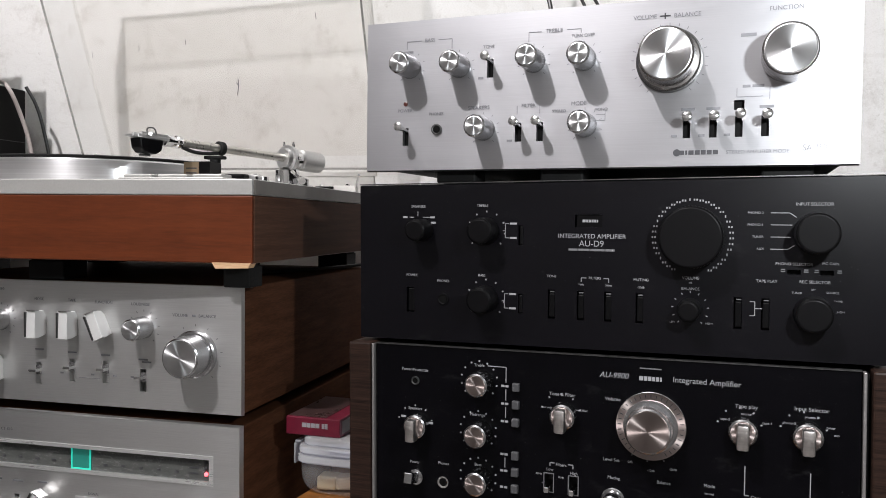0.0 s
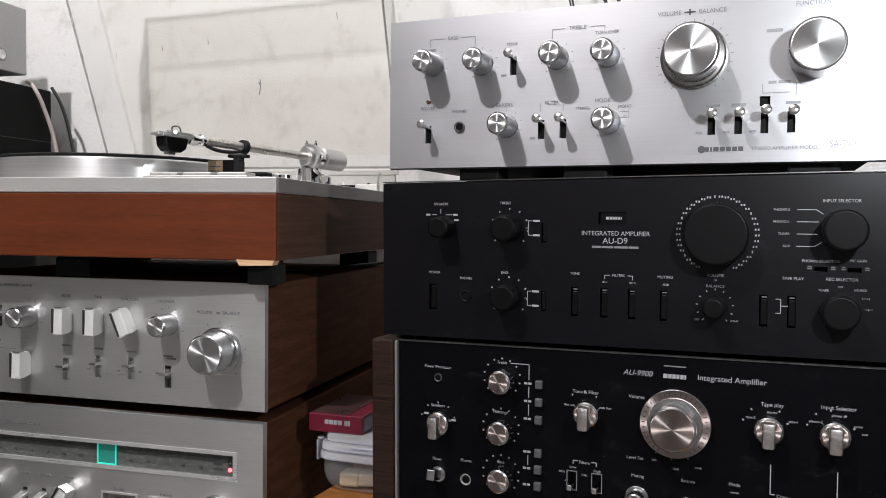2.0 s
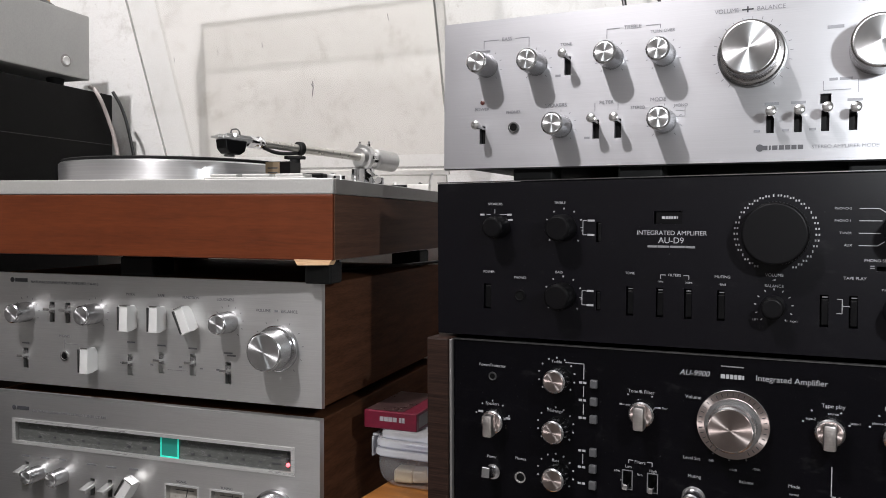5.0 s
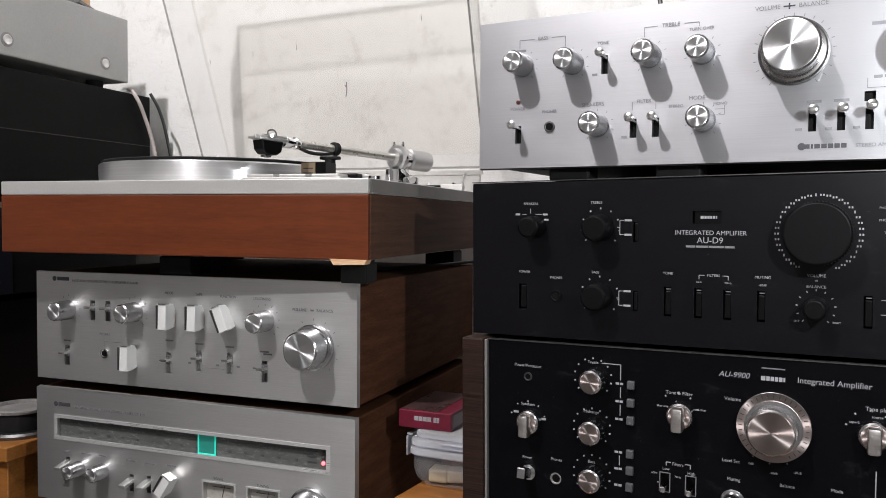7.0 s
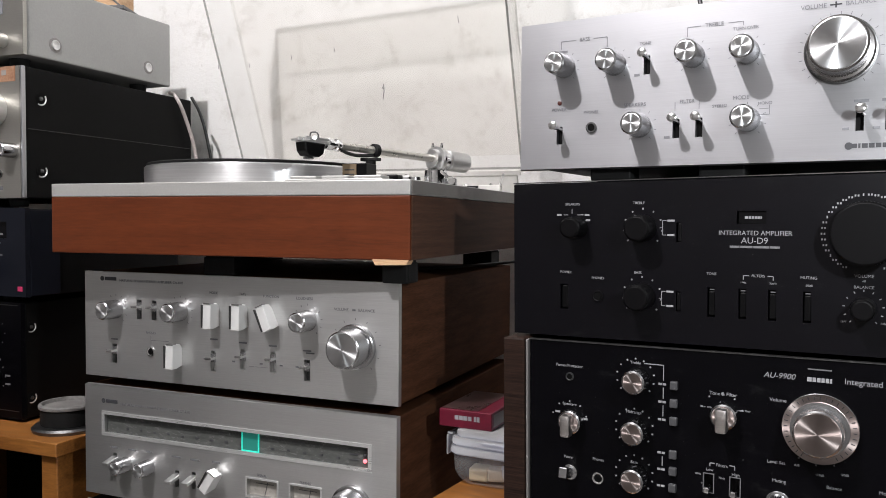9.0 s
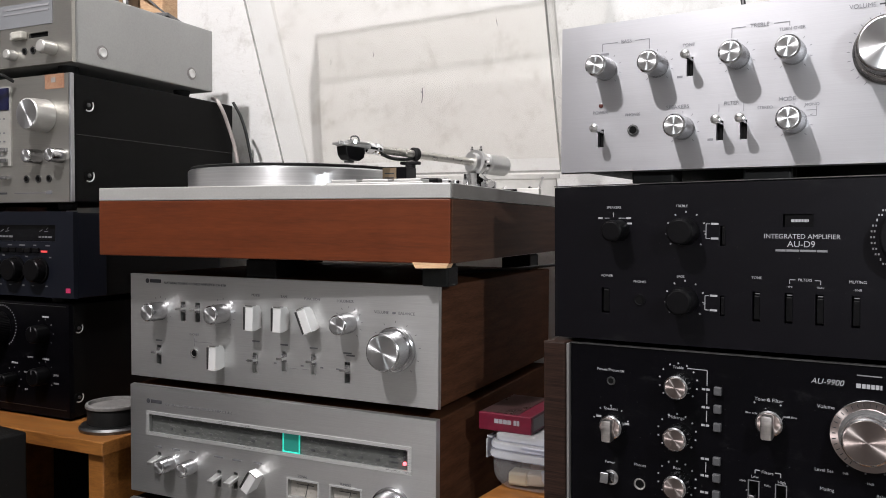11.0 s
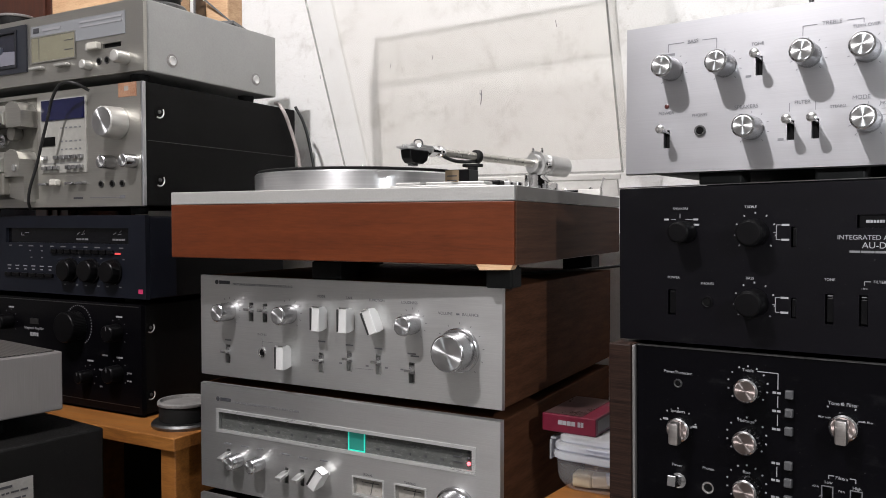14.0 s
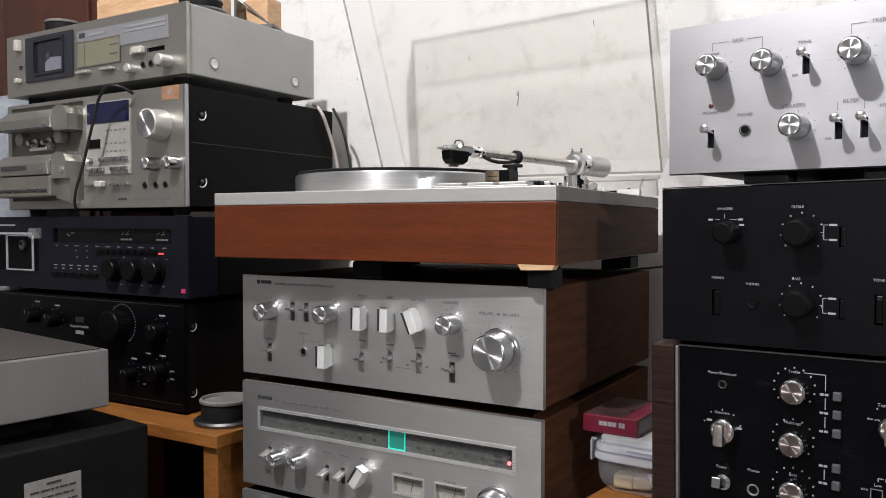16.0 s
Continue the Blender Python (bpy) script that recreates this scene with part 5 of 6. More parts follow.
# ---- crimson box and plastic tub in the gap ----
tub = thing("plastic_tub", pose(-0.0955, 0.028, 0.775, 0, 0, 3), "clear plastic food tub with a clipped milky lid, holding small parts", "tub")
TUBW, TUBD, TUBH = 0.076, 0.125, 0.038
bm = bmesh.new()
rings = []
for k in range(7):
    u = k / 6
    grow = 0.010 * (1 - (1 - u) ** 5)
    x0, x1, y0, y1, r = 0.016 - grow, 0.072 + grow, 0.010 - grow, TUBD - 0.010 + grow, 0.012 + grow * 0.4
    ring = []
    for cx, cy, a0 in ((x1 - r, y0 + r, -90), (x1 - r, y1 - r, 0), (x0 + r, y1 - r, 90), (x0 + r, y0 + r, 180)):
        for q in range(6):
            a = radians(a0 + 18 * q)
            ring.append(bm.verts.new((cx + r * math.cos(a), cy + r * math.sin(a), 0.0004 + u * TUBH)))
    rings.append(ring)
bm.faces.new(list(reversed(rings[0])))
for lo_r, hi_r in zip(rings, rings[1:]):
    for i in range(len(lo_r)):
        j = (i + 1) % len(lo_r)
        bm.faces.new((lo_r[i], lo_r[j], hi_r[j], hi_r[i]))
part("bowl", bm, TUB, tub, "clear plastic bowl", smooth=True)


def rounded_slab(x0, x1, y0, y1, z0, z1, r, lip):
    """A slab with round corners in plan and a soft upper edge."""
    bm = bmesh.new()
    rings = []
    for inset, z in ((lip * 0.4, z0), (0.0, z0 + lip * 0.5), (0.0, z1 - lip), (lip * 0.4, z1 - lip * 0.3), (lip * 1.2, z1)):
        ring = []
        for cx, cy, a0 in ((x1 - r, y0 + r, -90), (x1 - r, y1 - r, 0), (x0 + r, y1 - r, 90), (x0 + r, y0 + r, 180)):
            for q in range(6):
                a = radians(a0 + 18 * q)
                ring.append(bm.verts.new((cx + (r - inset) * math.cos(a), cy + (r - inset) * math.sin(a), z)))
        rings.append(ring)
    bm.faces.new(list(reversed(rings[0])))
    bm.faces.new(rings[-1])
    for lo_r, hi_r in zip(rings, rings[1:]):
        for i in range(len(lo_r)):
            j = (i + 1) % len(lo_r)
            bm.faces.new((lo_r[i], lo_r[j], hi_r[j], hi_r[i]))
    return bm


tub_lid = part("lid", rounded_slab(0.003, 0.087, -0.004, TUBD + 0.004, 0.0345, 0.0425, 0.017, 0.003), TUB_LID, tub, "milky blue lid", smooth=True)
part("lid_step", rounded_slab(0.004, 0.086, -0.003, TUBD + 0.003, 0.0440, 0.0520, 0.017, 0.003), TUB_LID, tub_lid, smooth=True)
part("lid_crown", rounded_slab(0.009, 0.081, 0.002, TUBD - 0.002, 0.0522, 0.0605, 0.014, 0.003), TUB_LID, tub_lid, smooth=True)
part("lid_rib", box(0.046, 0.084, -0.0052, -0.0034, 0.0500, 0.0522, 0.0006), TUB_LID, tub_lid)
part("clip", box(-0.0035, -0.0012, 0.012, 0.085, 0.0285, 0.0505, 0.0010), TUB_LID, tub, "side clip")
part("clip_hinge", box(-0.0034, 0.0038, 0.014, 0.083, 0.0507, 0.0535, 0.0010), TUB_LID, tub)
for i, (x, y, z, s, c) in enumerate(((0.032, 0.026, 0.0095, 0.022, (0.55, 0.45, 0.28)), (0.050, 0.030, 0.0100, 0.020, (0.6, 0.5, 0.34)), (0.067, 0.026, 0.0150, 0.016, (0.62, 0.60, 0.56)), (0.040, 0.060, 0.0135, 0.036, (0.30, 0.15, 0.075)), (0.060, 0.085, 0.0125, 0.030, (0.34, 0.19, 0.10)))):
    pc = part("small_part", box(-s / 2, s / 2, -s / 2, s / 2, -s / 3, s / 3, s * 0.12), plain("tan_part", c, 0.6), None, "", pose(-0.0955 + x, 0.028 + y, 0.775 + z, 0, 0, 10 + 12 * i))
    tagged(pc, "small tan component lying inside the clear tub", "component", "parts in the tub")
card = thing("tape_box", pose(-0.1065, 0.0355, 0.775 + 0.0608, 0, 0, 5), "crimson cardboard tape box with white print lying on the tub", "box")
part("carton", box(0, 0.0625, 0.0, 0.100, 0.0, 0.0195, 0.0010), RED_CARD, card)
part("film_wrap", box(0.002, 0.0455, 0.003, 0.097, 0.0196, 0.0201), surface("dull_red_top", (0.040, 0.022, 0.021), (0.058, 0.032, 0.030), 6, rough=(0.25, 0.35), relief=0.0), card, "dull glossy top face")
bars(card, 0.029, 0.0112, [0.0045, 0.0045, 0.0045, 0.0045], 0.0048, PRINT_WHITE, gap=0.0007, name="maker_name_bar")
bars(card, 0.0452, 0.0112, [0.0030, 0.0030], 0.0055, PRINT_WHITE, gap=0.0006, name="maker_mark_bar")
part("end_label", box(0.06255, 0.0629, 0.006, 0.05, 0.003, 0.0165), PAPER, card, "grey end label")
part("corner_flap", prism([(0.050, 0.0), (0.061, 0.0), (0.061, 0.009)], 0.0, 0.0004), PAPER, card, "white corner of paper", pose(0, 0.070, 0.0198, -90, 0, 0))


# ---- left-hand stack ----
def left(z, dx=0.0, dy=0.0, turn=TURN_ROOM):
    return pose(-1.18, -0.1187, z, 0, 0, TURN_ROOM) @ pose(dx, dy, 0, 0, 0, turn - TURN_ROOM)


def cassette_deck():
    th = thing("cassette_deck", left(1.289, 0.003), "grey metal cassette deck on top of the stack", "cassette deck")
    h, w = 0.108, 0.463
    win, strip, slot = (0.061, 0.193, 0.022, 0.098), (0.203, 0.425, 0.058, 0.092), (0.375, 0.415, 0.0405, 0.0475)
    part("front_panel", plate(w, h, 0.006, [win, slot, (0.036, 0.048, 0.046, 0.054)]), CHAMPAGNE, th, "grey metal front panel")
    part("cover", box(0.002, w - 0.002, 0.0075, 0.292, 0.001, h - 0.0015, 0.002), DECK_GREY, th, "grey painted metal cover")
    door = part("cassette_door", plate(0.132, 0.076, 0.004, [(0.088, 0.166, 0.035, 0.088)], x0=0.061, z0=0.022, y0=-0.003), plain("door_frame_blue_grey", (0.016, 0.018, 0.024), 0.3), th, "dark blue-grey cassette door")
    part("door_glass", box(0.088, 0.166, -0.001, 0.0005, 0.035, 0.088), plain("door_glass_dark", (0.012, 0.013, 0.022), 0.06), door, "dark reflecting window")
    # Pale shape on the glass: a reflection drawn in flat colour.
    part("window_reflection", prism([(0.116, 0.037), (0.162, 0.037), (0.162, 0.058), (0.128, 0.060), (0.116, 0.052)], -0.0016, -0.0011), plain("lavender_reflection", (0.16, 0.16, 0.19), 0.4), door, "pale reflection painted on the cassette window")
    part("cassette_hub", lathe([(0.006, 0.0), (0.006, 0.0008), (0.003, 0.0012)], 20), plain("hub_blue", (0.03, 0.035, 0.05), 0.4), door, "", pose(0.124, -0.0012, 0.0625), smooth=True)
    part("bezel_lip", plate(0.086, 0.061, 0.0028, [(0.088, 0.166, 0.035, 0.088)], x0=0.084, z0=0.031, y0=-0.0050), plain("door_lip", (0.012, 0.013, 0.017), 0.35), door)
    part("meter_strip", box(strip[0], strip[1], -0.001, 0.0004, strip[2], strip[3]), plain("pale_strip", (0.178, 0.184, 0.193), 0.32), th, "pale display strip")
    bars(th, 0.371, 0.0855, [0.095], 0.003, PRINT_WHITE, y=-0.0016)
    bars(th, 0.371, 0.0785, [0.095], 0.0025, PRINT_WHITE, y=-0.0016)
    bars(th, 0.217, 0.085, [0.014], 0.0075, PRINT_DARK, gap=0.001, y=-0.0016, name="maker_name_bar")
    bars(th, 0.255, 0.084, [0.044], 0.004, PRINT_WHITE, y=-0.0016)
    tw = part("tan_window", box(0.205, 0.311, -0.0014, 0.0004, 0.035, 0.0735), TAN_WINDOW, th, "tan level-meter window")
    part("window_frame", plate(0.110, 0.0425, 0.0006, [(0.2052, 0.3108, 0.0352, 0.0733)], x0=0.203, z0=0.033, y0=-0.0018), CHAMPAGNE, tw)
    for k in (0.048, 0.0625):
        bars(tw, 0.297, k, [0.020], 0.0012, PRINT_DARK, y=-0.0018)
    strokes(tw, [(0.224, 0.036, 0.224, 0.073)], 0.0010, PRINT_DARK, y=-0.0018)
    part("slider_knob", box(0.349, 0.372, -0.010, 0.0, 0.0395, 0.0505, 0.002), IVORY, th)
    part("slider_foot", box(0.341, 0.3488, -0.006, 0.0, 0.0395, 0.0505, 0.001), PALE_METAL, th)
    part("slider_slot", box(0.375, 0.415, 0.003, 0.0072, 0.0405, 0.0475), HOLE, th)
    knob(th, 0.343, 0.018, 0.0078, 0.014, PALE_METAL, PALE_METAL)
    knob(th, 0.425, 0.0215, 0.0098, 0.022, PALE_METAL, PALE_METAL, flutes=True)
    for x in (0.366, 0.384, 0.402):
        jack(th, x, 0.0225, 0.0055, STEEL_DARK, "socket")
    for x in (0.222, 0.284):
        part("lever_key", box(x - 0.015, x + 0.015, -0.009, 0.0, 0.022, 0.0265, 0.0015), PALE_METAL, th)
        bars(th, x - 0.004, 0.034, [0.026], 0.002, PRINT_GREY)
    for z, hh in ((0.088, 0.020), (0.027, 0.008)):
        part("key", box(0.036, 0.047, -0.010, 0.0, z - hh / 2, z + hh / 2, 0.002), IVORY, th)
    for y, z in ((0.055, 0.0235), (0.240, 0.0245)):
        part("screw_cup", lathe([(0.0105, 0.0), (0.0105, 0.0004), (0.008, 0.0006)], 28), DULL_SILVER, th, "", pose(w - 0.002, y, z, 0, 0, 90), smooth=True)
        screw(th, pose(w - 0.0015, y, z, 0, 0, 90), 0.0072, BRIGHT_METAL)
    for x in (0.04, 0.42):
        for y in (0.03, 0.26):
            part("foot", lathe([(0.012, -0.0125), (0.014, 0.001)], 20, axis="Z"), RUBBER, th, "", pose(x, y, 0.0), smooth=True)
    return th


cassette_deck()


def big_cassette_deck():
    th = thing("cassette_deck", left(1.0905, 0.003), "silver-faced cassette deck with open cassette doors in a black case", "cassette deck")
    h, w = 0.185, 0.456
    part("front_panel", plate(w, h, 0.006, [(0.012, 0.215, 0.015, 0.178)]), CHAMPAGNE, th, "dull silver front panel")
    part("edge_strip", box(w, w + 0.0036, -0.0005, 0.006, 0.001, h - 0.001, 0.0008), SILVER, th)
    part("case", box(0.001, w + 0.002, 0.0075, 0.348, 0.001, h - 0.001, 0.002), BLACK_CASE, th, "black metal case")
    part("case_seam", box(w + 0.0021, w + 0.0027, 0.01, 0.346, 0.0975, 0.0985), plain("seam_dark", (0.03, 0.03, 0.03), 0.5), th)
    # cassette bay with two hinged housings
    part("bay", box(0.012, 0.215, 0.0050, 0.0076, 0.015, 0.178), surface("bay_grey", (0.10, 0.098, 0.085), (0.15, 0.145, 0.125), 20), th, "dark grey cassette bay")
    def housing(name, x0, x1, prof, mat, label):
        bm = bmesh.new()
        va = [bm.verts.new((x0, y, z)) for y, z in prof]
        vb = [bm.verts.new((x1, y, z)) for y, z in prof]
        bm.faces.new(va)
        bm.faces.new(list(reversed(vb)))
        for i in range(len(prof)):
            j = (i + 1) % len(prof)
            bm.faces.new((va[j], va[i], vb[i], vb[j]))
        bmesh.ops.recalc_face_normals(bm, faces=bm.faces)
        bmesh.ops.bevel(bm, geom=list(bm.edges), offset=0.0012, segments=2, affect="EDGES", profile=0.5)
        return part(name, bm, mat, th, label)

    up = housing("upper_housing", 0.018, 0.168, [(0.004, 0.134), (-0.028, 0.134), (-0.030, 0.152), (-0.012, 0.168), (0.004, 0.168)], CHAMPAGNE, "hinged metal cassette housing")
    part("side_cheek", prism([(0.1685, 0.130), (0.1685, 0.166), (0.182, 0.172), (0.200, 0.166), (0.208, 0.156), (0.208, 0.130)], -0.024, 0.004), CHAMPAGNE, up)
    part("lip", box(0.020, 0.166, -0.0315, -0.029, 0.1335, 0.1365, 0.0006), PRINT_DARK, up)
    lo = housing("lower_housing", 0.014, 0.168, [(0.004, 0.057), (-0.034, 0.057), (-0.036, 0.076), (-0.016, 0.092), (0.004, 0.092)], CHAMPAGNE, "hinged metal cassette housing")
    part("side_cheek", prism([(0.1685, 0.050), (0.1685, 0.088), (0.184, 0.094), (0.202, 0.090), (0.208, 0.078), (0.208, 0.050)], -0.028, 0.004), CHAMPAGNE, lo)
    part("cheek_rivet", lathe([(0.006, 0.0), (0.006, 0.0015), (0.004, 0.002)], 20), CHROME, lo, "", pose(0.196, -0.028, 0.064), smooth=True)
    part("window_slot", box(0.040, 0.110, -0.0372, -0.0345, 0.066, 0.073, 0.0006), PRINT_DARK, lo)
    part("key_block", box(0.012, 0.170, -0.032, 0.004, 0.020, 0.056, 0.003), surface("tan_key_block", (0.10, 0.094, 0.080), (0.145, 0.137, 0.116), 25), th, "tan row of piano keys")
    part("key_cheek", prism([(0.170, 0.018), (0.170, 0.056), (0.208, 0.050), (0.208, 0.010)], -0.020, 0.004), CHAMPAGNE, th)
    for i in range(6):
        part("piano_key", box(0.020 + i * 0.0245, 0.041 + i * 0.0245, -0.0345, -0.0318, 0.030, 0.0335), PRINT_DARK, th)
    for x in (0.085, 0.125):
        part("reel_hub", lathe([(0.010, 0.0), (0.010, 0.008), (0.004, 0.009), (0.004, 0.020)], 20), KNOB_SIDE, th, "", pose(x, 0.004, 0.113), smooth=True)
    for x in (0.05, 0.16):
        part("guide_post", lathe([(0.011, 0.0), (0.011, 0.014), (0.008, 0.015)], 20), CHAMPAGNE, th, "", pose(x, 0.004, 0.122), smooth=True)
    part("head_block", box(0.080, 0.128, -0.010, 0.004, 0.100, 0.106, 0.001), CHROME, th)
    for x, z in ((0.022, 0.139), (0.152, 0.141), (0.020, 0.064), (0.152, 0.066)):
        part("rivet", lathe([(0.003, 0.0), (0.003, 0.001), (0.001, 0.002)], 14), CHROME, th, "", pose(x, -0.030 if z > 0.1 else -0.036, z), smooth=True)
    # display panel
    dp = part("display_panel", box(0.226, 0.336, -0.002, 0.0004, 0.055, 0.172), surface("pale_panel", (0.25, 0.245, 0.225), (0.31, 0.305, 0.28), 20), th, "pale control panel")
    part("display", box(0.230, 0.333, -0.0035, -0.0018, 0.138, 0.170), DISPLAY_BLUE, dp, "deep blue display window")
    part("counter", box(0.230, 0.262, -0.0035, -0.0018, 0.098, 0.112), HOLE, dp)
    for r, z in enumerate((0.079, 0.063)):
        for i in range(7):
            if (r, i) in ((0, 1), (1, 3)):
                continue
            part("small_button", box(0.232 + i * 0.0145, 0.243 + i * 0.0145, -0.007, -0.0018, z - 0.003, z + 0.003, 0.0008), KNOB_SIDE, dp)
    for z in (0.0915, 0.125, 0.104):
        bars(dp, 0.30, z, [0.005, 0.004, 0.006, 0.005, 0.004], 0.0022, PRINT_GREY, gap=0.006, y=-0.0026)
    bars(dp, 0.278, 0.070, [0.09], 0.0006, PRINT_GREY, y=-0.0026)
    knob(th, 0.4065, 0.125, 0.0240, 0.030, PALE_METAL, KNOB_CAP, cone=0.93, flutes=False, label="large turned metal level knob")
    for x in (0.392, 0.440):
        knob(th, x, 0.067, 0.0105, 0.022, KNOB_SIDE, KNOB_CAP)
    for x in (0.367, 0.392, 0.414):
        jack(th, x, 0.035, 0.0055, STEEL_DARK, "socket")
    for x, w2 in ((0.235, 0.022), (0.300, 0.018), (0.325, 0.018)):
        part("lever_key", box(x - w2 / 2, x + w2 / 2, -0.009, 0.0, 0.0355, 0.0395, 0.001), KNOB_SIDE, th)
    part("lit_key", box(0.256, 0.272, -0.011, 0.0, 0.0345, 0.0445, 0.002), IVORY, th)
    bars(th, 0.313, 0.0145, [0.022], 0.003, PRINT_DARK, gap=0.0008, name="maker_name_bar")
    bars(th, 0.375, 0.0145, [0.07], 0.0012, PRINT_GREY)
    bars(th, 0.414, 0.015, [0.012], 0.005, PRINT_GREY)
    part("sticker", box(0.408, 0.447, -0.0006, 0.0004, 0.163, 0.184), surface("orange_sticker", (0.20, 0.085, 0.042), (0.32, 0.19, 0.12), 50, rough=(0.5, 0.6)), th, "torn orange price sticker")
    part("sticker_tear", box(0.421, 0.430, -0.0009, -0.0005, 0.172, 0.179), PAPER, th)
    for y, z in ((0.031, 0.142), (0.031, 0.040)):
        recessed_screw(th, pose(w + 0.002, y, z, 0, 0, 90), 0.0085)
    for x in (0.04, 0.415):
        for y in (0.03, 0.31):
            part("foot", lathe([(0.012, -0.0105), (0.014, 0.001)], 20, axis="Z"), RUBBER, th, "", pose(x, y, 0.0), smooth=True)
    return th


big_cassette_deck()


def navy_deck():
    th = thing("cassette_receiver", left(0.9525, -0.035, -0.002), "navy-black cassette receiver with a clear-fronted tape door", "cassette receiver")
    h, w = 0.1255, 0.502
    part("front_panel", plate(w, h, 0.008, [(0.168, 0.466, 0.082, 0.106), (0.0, 0.128, 0.030, 0.098)]), NAVY, th, "navy plastic front panel")
    part("case", box(0.002, w - 0.002, 0.0085, 0.31, 0.001, h - 0.0015, 0.002), BLACK_CASE, th, "black case")
    part("side_bezel", box(w - 0.0018, w + 0.0002, 0.0088, 0.058, 0.002, h - 0.003, 0.0006), NAVY, th, "navy plastic return of the bezel")
    part("display", box(0.168, 0.466, 0.005, 0.0084, 0.082, 0.106), plain("dark_display", (0.003, 0.003, 0.004), 0.10, spec=0.15), th, "dark display window")
    for x in (0.355, 0.439):
        bars(th, x, 0.0885, [0.005, 0.005, 0.005, 0.008], 0.0028, PRINT_DIM, y=0.0046)
        strokes(th, [(x - 0.012, 0.096, x - 0.006, 0.099), (x - 0.002, 0.096, x + 0.006, 0.097), (x + 0.002, 0.099, x + 0.006, 0.102)], 0.0010, PRINT_DIM, y=0.0046)
    strokes(th, [(0.203, 0.094, 0.210, 0.094), (0.203, 0.094, 0.203, 0.098), (0.212, 0.098, 0.222, 0.098)], 0.0012, PRINT_GREY, y=0.0046)
    bay = part("tape_bay", box(0.0, 0.128, 0.004, 0.0084, 0.030, 0.098), HOLE, th, "open tape bay")
    dr = part("tape_door", plate(0.080, 0.062, 0.003, [(0.0412, 0.1168, 0.0342, 0.0918)], x0=0.039, z0=0.032, y0=-0.006), TUB_LID, th, "clear worn cassette door frame")
    part("hinge_block", box(0.116, 0.138, -0.012, 0.0, 0.088, 0.106, 0.002), TUB, dr, "clear plastic hinge block")
    part("door_lip", box(-0.02, 0.116, -0.013, -0.004, 0.0945, 0.0985, 0.0008), TUB_LID, dr, "bright clear edge of the open door")
    part("tape_hub", lathe([(0.009, 0.0), (0.009, 0.004), (0.006, 0.005), (0.006, 0.002)], 20), STEEL_DARK, bay, "", pose(0.080, 0.0025, 0.076), smooth=True)
    bars(th, 0.033, 0.111, [0.052], 0.003, PRINT_WHITE, gap=0.002, name="maker_name_bar")
    for i, x in enumerate((0.333, 0.383, 0.4325)):
        knob(th, x, 0.040, 0.0175, 0.016, BLACK_KNOB, BLACK_CAP, skirt=0.0195)
        bars(th, x, 0.017, [0.005, 0.005], 0.0018, PRINT_DIM, gap=0.024)
    for i in range(11):
        x = 0.180 + i * 0.027
        bars(th, x, 0.0770 - 0.0001 * i, [0.006 + 0.003 * ((i * 7) % 3)], 0.0020, PRINT_DIM)
    for i in range(6):
        x = 0.176 + i * 0.0212
        bars(th, x, 0.044, [0.010], 0.0016, PRINT_WHITE)
        bars(th, x, 0.0385, [0.006], 0.0018, PRINT_WHITE)
        part("push_key", box(x - 0.009, x + 0.009, -0.004, 0.0, 0.0265, 0.0325, 0.001), BLACK_CAP, th)
    for i in range(9):
        x = 0.295 + i * 0.0165
        part("push_key", box(x - 0.0065, x + 0.0065, -0.004, 0.0, 0.0655, 0.0725, 0.001), BLACK_CAP, th)
    for x, z in ((0.232, 0.069), (0.262, 0.069), (0.235, 0.058), (0.262, 0.058), (0.355, 0.0605), (0.405, 0.0595), (0.455, 0.0590)):
        bars(th, x, z, [0.0045], 0.0020, PRINT_DIM)
    part("red_lamp", box(0.437, 0.449, -0.0012, 0.0, 0.0660, 0.0688), plain("red_lamp", (0.75, 0.07, 0.07), 0.4, 0.0, 0.45), th, "lit red power lamp")
    part("red_badge", box(0.487, 0.496, -0.0008, 0.0, 0.009, 0.0155), plain("magenta_badge", (0.45, 0.03, 0.10), 0.4), th, "small red badge")
    for x in (0.06, 0.44):
        for y in (0.03, 0.28):
            part("foot", lathe([(0.012, -0.0075), (0.014, 0.001)], 20, axis="Z"), RUBBER, th, "", pose(x, y, 0.0), smooth=True)
    return th


navy_deck()


